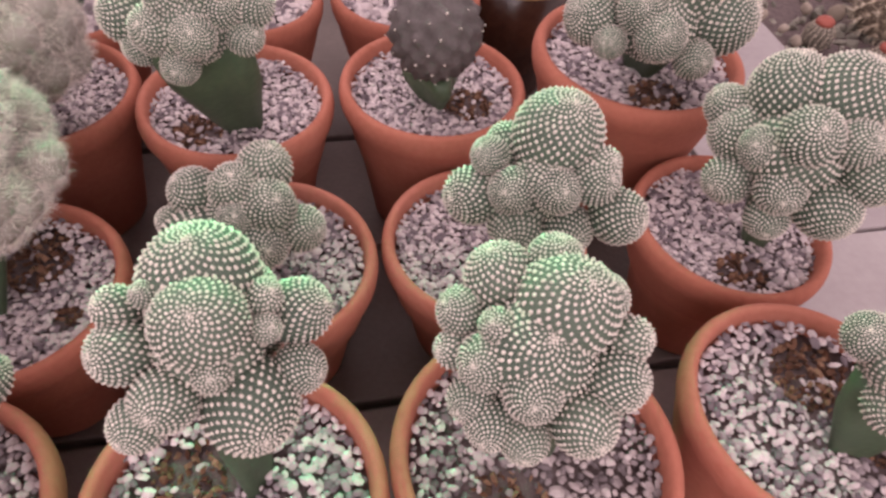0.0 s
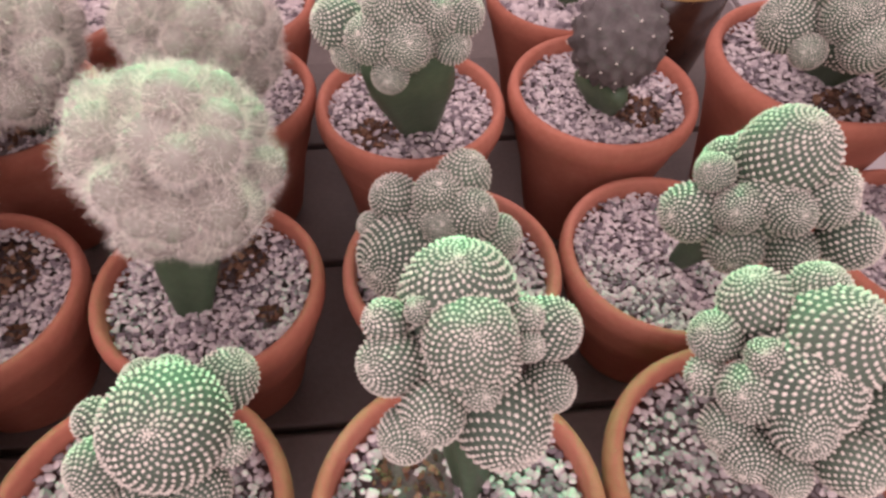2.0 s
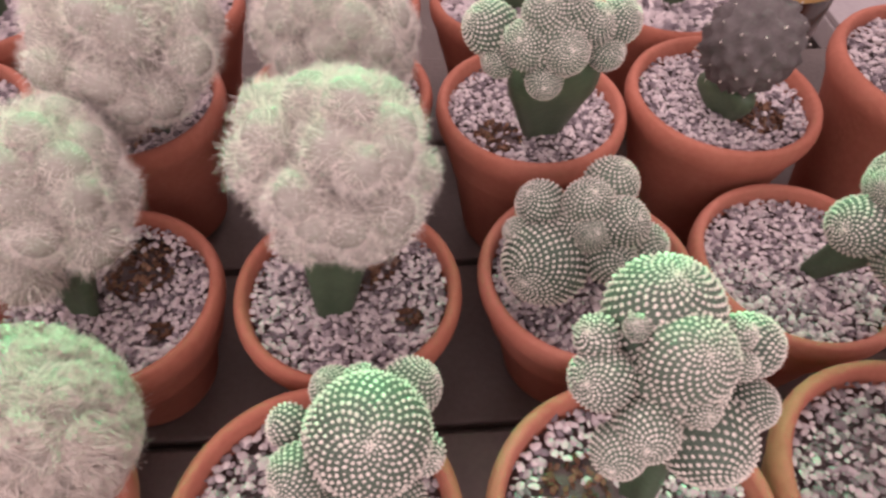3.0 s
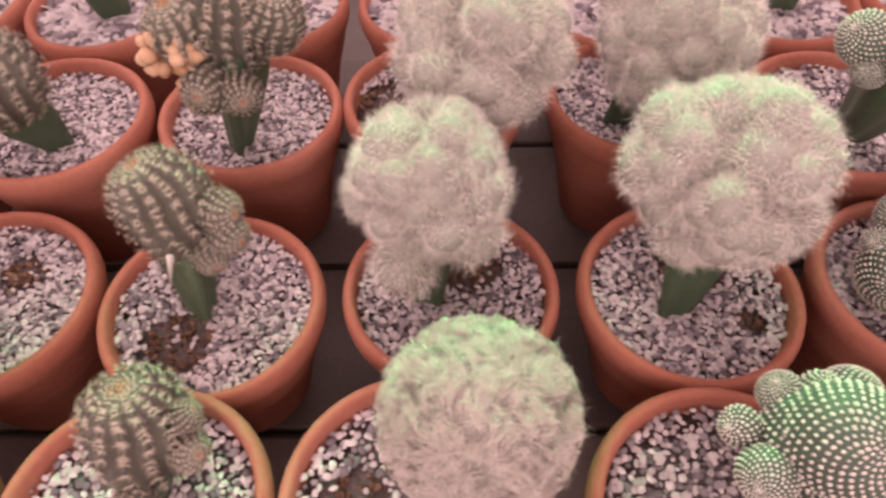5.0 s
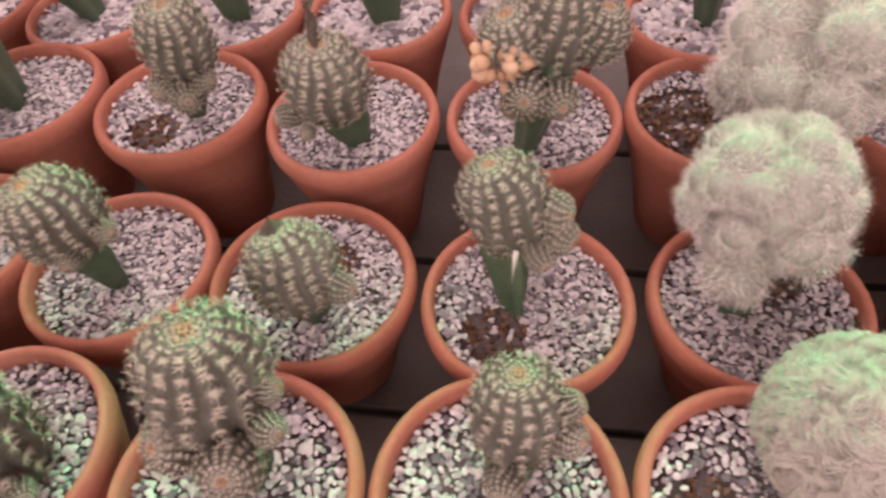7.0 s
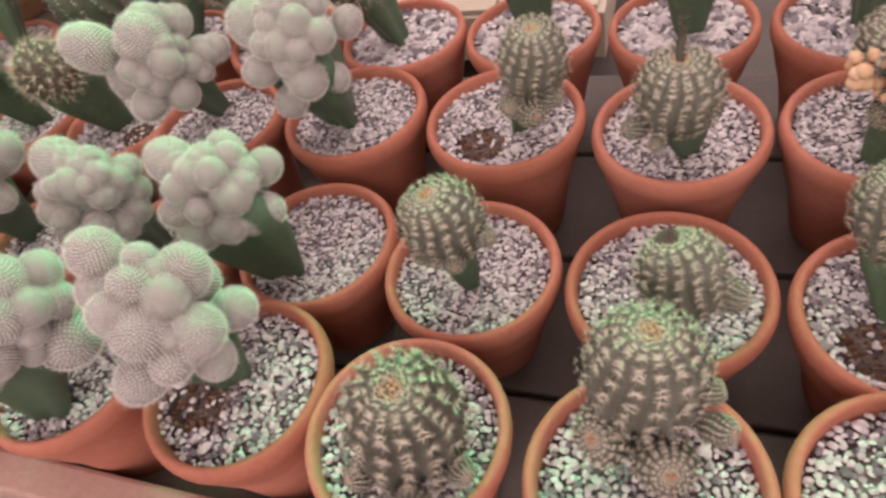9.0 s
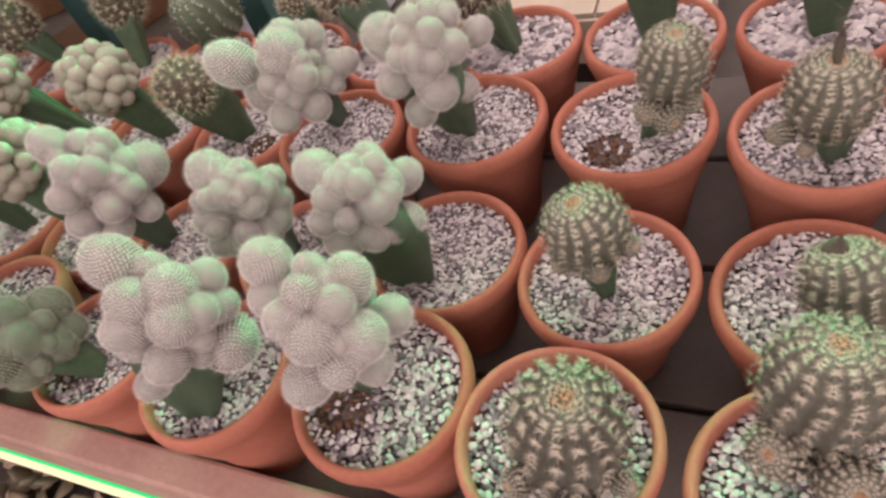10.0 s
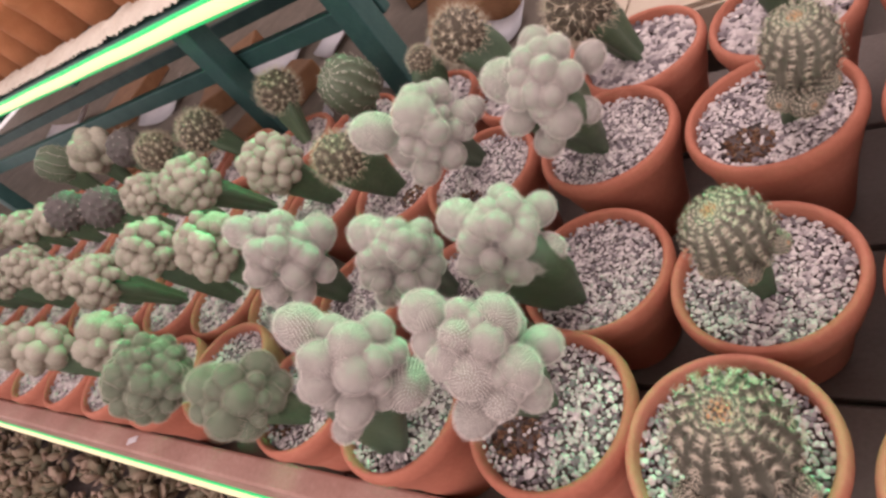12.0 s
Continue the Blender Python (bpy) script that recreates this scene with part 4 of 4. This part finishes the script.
ribbed("F3", (-1, -14, 24), (12, -4, 148), 21, (0.10, -0.10, 1), 1, [(-8, -10, 146, 17, (-0.3, -0.2, 1)), (30, -6, 146, 15, (0.3, -0.1, 1)), (0, -24, 124, 12, (-0.1, -0.8, 0.3)), (14, -26, 122, 10, (0.3, -0.9, 0.1)), (-6, -22, 116, 8, (-0.4, -0.8, 0.1))])


CREST = material("peach_offsets", [(0.0, (0.50, 0.25, 0.13)), (1.0, (0.75, 0.50, 0.34))], 120, 0.7, 0.2, 4, rnd=0.7)
BUD = to_mesh("offset_bud", [p * (1 + 0.06 * noise.noise(p * 3)) for p in ICO2[0]], ICO2[1], CREST)
bud_rng = random.Random(44)
for ob in [o for o in scene.objects if o.name.startswith("cactus") and (o.location - Vector((COL["F"], ROW["3"][0], GRIT_Z["F3"]))).length < 1e-4]:
    for i in range(40):
        d = Vector((bud_rng.gauss(0, 1), bud_rng.gauss(0, 0.6), bud_rng.gauss(0, 1))).normalized() * 0.013 * bud_rng.uniform(0.5, 1)
        r = bud_rng.uniform(0.0022, 0.0040)
        part("offset_bud", BUD, ob, "", Matrix.Translation(d + Vector((-0.014, -0.020, 0.061))) @ facing(d) @ Matrix.Diagonal((r, r, r * bud_rng.uniform(1, 1.5), 1)))

# far end of the bench, beyond the white clusters
round_cluster("L1", "mossy", (8, 2, 22), (-6, -23, 143), 30, 80)
round_cluster("M1", "small", (14, 2, 22), (-2, 4, 150), 25, 24)
round_cluster("N1", "small", (14, 2, 22), (-3, -10, 155), 25, 22)
for k, cell in enumerate(("O1", "P1", "Q1", "R1", "S1", "T1")):
    round_cluster(cell, "small", (12, 2, 22), (-10, -8 + 4 * (k % 2), 150), 24 + k % 3, 20)
for cell, mid, r in (("L2", (-3, -8, 158), 27), ("M2", (-4, -3, 162), 26), ("N2", (-8, -26, 150), 27), ("O2", (-6, -22, 155), 22), ("P2", (-4, -4, 162), 25), ("Q2", (-8, -8, 150), 24), ("R2", (-8, -8, 150), 24), ("S2", (-8, -8, 150), 24)):
    round_cluster(cell, "small", (16, 4, 28), mid, r, 52)
round_cluster("L3", "small", (10, 6, 30), (0, -11, 151), 27, 60)
for cell, mid, r in (("M3", (-8, -26, 162), 27), ("N3", (-6, -22, 160), 24)):
    round_cluster(cell, "small", (14, 8, 28), mid, r, 50)


def single(cell, kind, base, mid, r, axis, tall=1.0, label=""):
    plant = plant_at(cell, kind, label)
    c = Vector((mid[0] / 1000, mid[1] / 1000, mid[2] / 1000 - GRIT_Z[cell]))
    stock_for(plant, cell, base, c, ord(cell[0]) + int(cell[1]))
    ball(plant, kind, c, r / 1000, axis, random.Random(cell), tall)
    return plant


single("K3", "gold", (-8, 4, 26), (-8, -20, 147), 20, (0.5, -0.5, 0.6))
single("O3", "grey", (10, 5, 24), (-6, -25, 160), 24, (0.4, -0.5, 0.7), label="round dull grey-brown cactus on a green stock")
single("P3", "grey", (10, 5, 24), (-5, -22, 165), 25, (0.4, -0.5, 0.7), label="round dull grey-brown cactus on a green stock")
for cell in ("Q3", "R3", "S3"):
    round_cluster(cell, "small", (12, 4, 24), (-6, -10, 150), 24, 20)
single("I4", "gold", (-4, 2, 24), (-24, -5, 142), 24, (0.3, -0.5, 0.8))
single("J4", "gold", (-8, 8, 26), (-42, 16, 140), 23, (0.5, -0.4, 0.7))
single("M4", "gold", (8, 4, 26), (0, 30, 142), 23, (0.6, -0.5, 0.5))
single("N4", "gold", (8, 4, 26), (-34, 2, 142), 25, (0.8, -0.3, 0.4))
single("O4", "gold", (8, 4, 26), (-30, -10, 142), 24, (0.8, -0.3, 0.3))
single("P4", "grey", (8, 4, 26), (-20, 10, 150), 26, (0.8, -0.3, 0.3), label="round dull grey-brown cactus on a green stock")
round_cluster("Q4", "small", (8, 4, 26), (0, 10, 165), 34, 16)
for cell, mid, r, axis in (("L4", (30, 0, 138), 29, (0.0, -0.40, 0.72)), ("R4", (-4, 0, 170), 30, (-0.31, -0.26, 0.67))):
    plant = plant_at(cell, "rib", "round green barrel cactus with pale spine lines")
    c = Vector((mid[0] / 1000, mid[1] / 1000, mid[2] / 1000 - GRIT_Z[cell]))
    stock_for(plant, cell, (10, 6, 30), c, 5)
    head = part("head", BARREL[0], plant, "", Matrix.Translation(c) @ facing(axis) @ Matrix.Diagonal((r / 1000, r / 1000, r / 1000, 1)))
    part("spine_coat", BARREL[1], head)
single("K4", "gold", (4, 4, 22), (10, 14, 130), 13, (0.3, -0.5, 0.8))
for cell, w in (("C4", 26), ("D4", 26), ("E4", 26), ("F4", 28), ("G4", 34), ("H4", 34), ("B4", 24)):
    ribbed(cell, (4, 2, w), (0, 0, 178), 22, (0.05, -0.1, 1), ord(cell[0]) % 3)
for ob in [o for o in scene.objects if o.name.startswith("cactus") and (o.location - Vector((COL["F"], ROW["2"][0], GRIT_Z["F2"]))).length < 1e-4]:
    v, f = [], []
    for a, b in ((Vector((-0.001, -0.007, 0.043)), Vector((-0.002, -0.016, 0.032))),):
        cone3(v, f, a, b, 0.0017)
    part("root", to_mesh("root", v, f, WOOL), ob, "pale dried root hanging from the graft")

# ---- behind the bench: cream ledge, and the rack at the far end ----
ledge = tagged(new("ledge", bm_mesh("ledge", box(-0.86, -0.52, 0.60, 2.2, -0.09, -0.0345), CREAM_TILE)), "cream tiled ledge behind the bench", "ledge", kind="structure")
for i in range(3):
    for j in range(12):
        a, b = -0.855 + i * 0.11, 0.604 + j * 0.11
        part("tile", bm_mesh("tile", box(a, a + 0.107, b, b + 0.107, -0.034, -0.028, 0.001), CREAM_TILE), ledge)


def rack():
    ob = thing("rack", "dark teal steel plant rack with an upper shelf", "rack", (-1.2, 0.46, -0.3))
    o = Vector((1.2, -0.46, 0.3))

    def bar(name, x0, x1, y0, y1, z0, z1, bev=0.002):
        bm = box(x0, x1, y0, y1, z0, z1, bev)
        bmesh.ops.translate(bm, verts=bm.verts, vec=o)
        return part(name, bm_mesh(name, bm, STEEL), ob)

    for x in (-0.945, -1.19, -2.2):
        bar("post", x - 0.016, x + 0.016, 0.468, 0.500, -0.30, 0.236)
    bar("beam", -5.4, -0.93, 0.505, 0.520, 0.135, 0.160)
    bar("beam", -5.4, -0.93, 0.86, 0.88, 0.06, 0.09)
    v = []
    for z in (0.238, 0.256):
        for x in (-5.4, -0.93):
            front = 0.424 - (x + 0.9) * 0.1022
            v += [Vector((x, front, z)) + o, Vector((x, front + 0.46, z)) + o]
    part("shelf", to_mesh("shelf", v, [(0, 1, 3, 2), (4, 6, 7, 5), (0, 2, 6, 4), (1, 5, 7, 3), (0, 4, 5, 1), (2, 3, 7, 6)], STEEL, False), ob)
    for x in (-1.06, -1.55, -1.95):
        bar("brace", x - 0.008, x + 0.008, 0.50, 0.90, 0.222, 0.236)
    return ob


rack()
led_strip((-5.20, 0.851, 0.247), (-0.90, 0.412, 0.247), "lit green light strip on the rack's upper shelf edge", 0.0062)

# pale crumpled liner and clay pots on the rack's upper shelf
rng = random.Random(41)
v, f = [], []
for k in range(460):
    x = -0.94 - 4.3 * k / 459
    fold = (0.0035 * (-1) ** k + rng.uniform(-0.002, 0.002)) * (1 if k % 7 else 2)
    for j in range(6):
        y = 0.440 - (x + 0.9) * 0.1022 + 0.0125 * j + rng.uniform(-0.002, 0.002)
        v.append((x + rng.uniform(-0.002, 0.002), y, 0.262 + fold * (0.4 + 0.12 * j) + 0.006 * math.sin(j * 0.6) + 0.004 * noise.noise(Vector((x * 20, j * 0.7, 2)))))
top = len(v)
v += [(a, b, c - 0.0012) for a, b, c in v]
for k in range(459):
    for j in range(5):
        q = k * 6 + j
        f += [(q, q + 1, q + 7, q + 6), (top + q, top + q + 6, top + q + 7, top + q + 1)]
    q = k * 6
    f += [(q, q + 6, top + q + 6, top + q), (q + 5, top + q + 5, top + q + 11, q + 11)]
tagged(new("paper_liner", to_mesh("paper_liner", v, f, LINER, False)), "pale crumpled paper liner edging the rack's upper shelf", "paper liner")
UPPER = pot_meshes(0.11, 0.052, 77)
for me in UPPER:
    me.materials.clear()
    me.materials.append(TAN_CLAY)
for k in range(14):
    x = -1.02 - 0.125 * k
    p = thing("clay_pot", "terracotta clay pot on the rack's upper shelf", "plant pot", (x, 0.562 - (x + 0.9) * 0.1022, 0.2565), "pots on the rack")
    part("body", UPPER[0], p)
    part("lip", UPPER[1], p)

tagged(new("gutter", bm_mesh("gutter", box(-0.86, 0.41, 0.456, 2.2, -0.20, -0.16), DARK_BOARD)), "dark lower board behind the bench", "board", kind="structure")
tagged(new("cream_box", bm_mesh("cream_box", box(0.075, 0.155, 0.475, 0.55, -0.1595, 0.062, 0.004), CREAM_TILE)), "small cream card box behind the pots", "box")
# dark floor of the rack with cards and blocks
tagged(new("rack_floor", bm_mesh("rack_floor", box(-5.0, -0.865, 0.456, 1.80, -0.16, -0.12), RACK_BOARD)), "grey-brown board under the rack", "board", kind="structure")


tagged(new("wall_rack", bm_mesh("wall_rack", box(-5.0, -0.90, 1.81, 1.84, -0.30, 0.60), ORANGE_WOOD)), "brown board wall behind the rack", "wall", kind="structure")


def card(x, y, z, w, d, rz, tilt):
    v, f = [], []
    for i in range(9):
        for j in range(2):
            s = i / 8 - 0.5
            v.append((s * w, (j - 0.5) * d, 0.018 * s * s * 4 * w / 0.08 + 0.0))
    n = len(v)
    v += [(a, b, c + 0.0008) for a, b, c in v]
    for i in range(8):
        a = i * 2
        f += [(a, a + 1, a + 3, a + 2), (n + a, n + a + 2, n + a + 3, n + a + 1), (a, a + 2, n + a + 2, n + a), (a + 1, n + a + 1, n + a + 3, a + 3)]
    f += [(0, n, n + 1, 1), (16, 17, n + 17, n + 16)]
    ob = tagged(new("label_card", to_mesh("label_card", v, f, PAPER)), "blank white curled label card under the rack", "card", "loose cards")
    ob.matrix_basis = pose(x, y, z, tilt, 0, rz)
    return ob


for x, y, w, d, rz in ((-2.34, 1.03, 0.16, 0.14, 35), (-1.75, 1.03, 0.17, 0.10, 25), (-1.55, 1.01, 0.08, 0.10, -10), (-1.22, 0.80, 0.10, 0.09, 20), (-1.03, 0.82, 0.09, 0.07, 10), (-3.2, 1.15, 0.22, 0.16, 30), (-1.42, 0.70, 0.08, 0.06, 50), (-2.8, 0.95, 0.14, 0.1, 15)):
    card(x, y, -0.116, w, d, rz, 4)
for x, y, w, d, rz in ((-1.95, 1.02, 0.16, 0.26, 30), (-1.60, 0.80, 0.10, 0.22, -20), (-1.15, 0.98, 0.16, 0.30, 25), (-2.7, 1.15, 0.2, 0.3, 15), (-1.35, 1.2, 0.2, 0.3, 40), (-2.2, 0.75, 0.12, 0.25, 60)):
    bm = box(-w / 2, w / 2, -d / 2, d / 2, 0, 0.05, 0.004)
    b = tagged(new("wood_block", bm_mesh("wood_block", bm, ORANGE_WOOD)), "orange-brown wooden block lying under the rack", "wood block", "blocks under the rack")
    b.matrix_basis = pose(x, y, -0.1195, 0, 0, rz)

# ---- right end: tiled slab, planted bed ----
slab = tagged(new("slab", bm_mesh("slab", box(0.268, 0.415, -0.1, 0.62, -0.03, -0.008), GREY_TILE)), "grey tiled slab at the bench's end", "slab", kind="structure")
part("tile", bm_mesh("tile", box(0.269, 0.414, -0.099, 0.228, -0.0075, -0.002, 0.001), GREY_TILE), slab)
part("tile", bm_mesh("tile", box(0.269, 0.414, 0.231, 0.618, -0.0075, -0.002, 0.001), GREY_TILE), slab)
rng = random.Random(51)
v, f = [], []
for k in range(2600):
    blob(v, f, Vector((rng.uniform(0.42, 0.95), rng.uniform(0.1, 1.0), -0.012 + rng.uniform(-0.004, 0.004))), rng.uniform(0.003, 0.0075), rng, 0.8, ICO1, 0.3)
tagged(new("bed_grit", to_mesh("bed_grit", v, f, ROCK, False)), "dark brown gravel of a planted bed", "gravel", kind="stuff")
tagged(new("bed", bm_mesh("bed", box(0.417, 1.0, -0.1, 1.05, -0.06, -0.014), SOIL)), "dark soil of a planted bed", "bed", kind="structure")
for k in range(12):
    v, f = [], []
    blob(v, f, Vector((0, 0, 0)), rng.uniform(0.004, 0.008), rng, 0.8, ICO2, 0.12)
    st = tagged(new("edge_stone", to_mesh("edge_stone", v, f, EDGE_STONE)), "tan rounded stone edging the bed", "stone", "edging stones")
    st.location = (0.425 + rng.uniform(-0.004, 0.012), 0.30 + 0.022 * k, -0.006)


def red_top(x, y, r):
    ob = thing("red_cactus", "small ribbed cactus with a red grafted ball on top", "cactus", (x, y, -0.012), "red-topped cacti")
    body, spines, top = RIBS[0]
    m = Matrix.Translation((0, 0, r)) @ Matrix.Diagonal((r, r, r, 1))
    part("spine_coat", spines, part("head", body, ob, "", m))
    v, f = lathe([(0.0, 0.0), (0.6, 0.05), (0.95, 0.4), (0.9, 0.8), (0.5, 1.1), (0.0, 1.2)], 20, 0.02, 4)
    part("red_ball", to_mesh("red_ball", v, f, RED_SKIN), ob, "glossy red ball", Matrix.Translation((0, 0, r * 1.7)) @ Matrix.Diagonal((r * 0.66, r * 0.66, r * 0.6, 1)))


red_top(0.452, 0.452, 0.013)
red_top(0.487, 0.408, 0.013)
ob = thing("golden_barrel", "round pale golden spiny barrel cactus in the bed", "cactus", (0.535, 0.47, -0.012))
part("spine_coat", GOLD_HAIR, part("head", GOLD_BODY, ob, "", Matrix.Translation((0, 0, 0.026)) @ Matrix.Diagonal((0.03, 0.03, 0.03, 1))))
for k in range(3):
    v, f = [], []
    blob(v, f, Vector((0, 0, 0)), 0.009, rng, 0.5, ICO2, 0.1)
    st = tagged(new("edge_stone", to_mesh("edge_stone", v, f, EDGE_STONE)), "flat tan stone lying in the bed", "stone", "edging stones")
    st.location = (0.475 + 0.026 * k, 0.505 - 0.01 * k, -0.004)

# brown glazed pot behind the wide clay pot
bp = thing("glazed_pot", "dark brown glazed pot with a yellow rim", "plant pot", (0.145, 0.412, 0.0))
v, f = lathe([(0.0, 0.0), (0.026, 0.0), (0.030, 0.004), (0.038, 0.05), (0.040, 0.088), (0.036, 0.090), (0.033, 0.05), (0.026, 0.006), (0.0, 0.006)], 40)
part("body", to_mesh("body", v, f, BROWN_GLAZE), bp)
v, f = lathe([(0.0345, 0.089), (0.0355, 0.0935), (0.039, 0.095), (0.0415, 0.093), (0.0412, 0.089)], 40)
part("lip", to_mesh("lip", v, f, GOLD_RIM), bp, "yellow glazed rim")
v, f = lathe([(0.0, 0.084), (0.035, 0.083), (0.035, 0.07), (0.0, 0.07)], 24)
part("soil", to_mesh("soil", v, f, SOIL), bp)

# a pale scrap lying on the front rail
bm = box(-0.008, 0.008, -0.0035, 0.0035, 0, 0.0008, 0.0003)
scrap = tagged(new("paper_scrap", bm_mesh("paper_scrap", bm, PAPER)), "tiny white paper scrap lying on the front rail", "scrap")
scrap.matrix_basis = pose(-1.152, 0.0395, 0.0283, 0, 0, 20)

# ---- lower tier in front of the bench ----
tagged(new("lower_tier", bm_mesh("lower_tier", box(-3.4, 0.6, -1.2, 0.14, -0.27, -0.22), SOIL)), "dark soil of the lower tier in front", "bed", kind="structure")
rng = random.Random(61)
v, f = [], []
for k in range(300):
    c = Vector((rng.uniform(-2.7, -0.90), rng.uniform(-0.17, 0.08), -0.214 + rng.uniform(-0.006, 0.012)))
    s = rng.uniform(0.020, 0.042)
    for i in range(9):
        g, e = i * GOLDEN + k, 0.30 + 0.11 * i
        d = Vector((math.cos(g) * math.cos(e), math.sin(g) * math.cos(e), math.sin(e)))
        side = d.cross(Vector((0, 0, 1))).normalized()
        up = side.cross(d).normalized()
        p = len(v)
        for a in ICO1[0]:
            w = 0.30 + 0.16 * a.z
            v.append(c + d * s * (0.62 + 0.50 * a.z) + side * (a.x * s * w) + up * (a.y * s * 0.11 + s * 0.10 * a.z * a.z))
        f += [tuple(p + q for q in t) for t in ICO1[1]]
tagged(new("rosettes", to_mesh("rosettes", v, f, SUCCULENT, True)), "brownish-green succulent rosettes on the lower tier", "succulents", kind="stuff")

# plain boards that close the bench and the tiers below
tagged(new("bench_base", bm_mesh("bench_base", box(X0 + 0.02, X1 - 0.02, 0.16, 0.44, -0.90, -0.031), DARK_BOARD)), "plain dark board base under the bench", "base", kind="structure")
tagged(new("tier_base", bm_mesh("tier_base", box(-3.35, 0.55, -1.15, 0.12, -0.90, -0.271), DARK_BOARD)), "plain dark board base under the lower tier", "base", kind="structure")
tagged(new("bed_base", bm_mesh("bed_base", box(0.29, 0.98, -0.08, 1.02, -0.90, -0.061), DARK_BOARD)), "plain dark board base under the bed", "base", kind="structure")
tagged(new("rack_base", bm_mesh("rack_base", box(-4.9, 0.26, 0.48, 1.78, -0.90, -0.201), DARK_BOARD)), "plain dark board base under the rack", "base", kind="structure")

# plain shop floor and walls that close the place
tagged(new("ground", bm_mesh("ground", box(-6, 5, -4, 6, -0.95, -0.90), CREAM_TILE)), "cream shop floor", "floor", kind="structure")
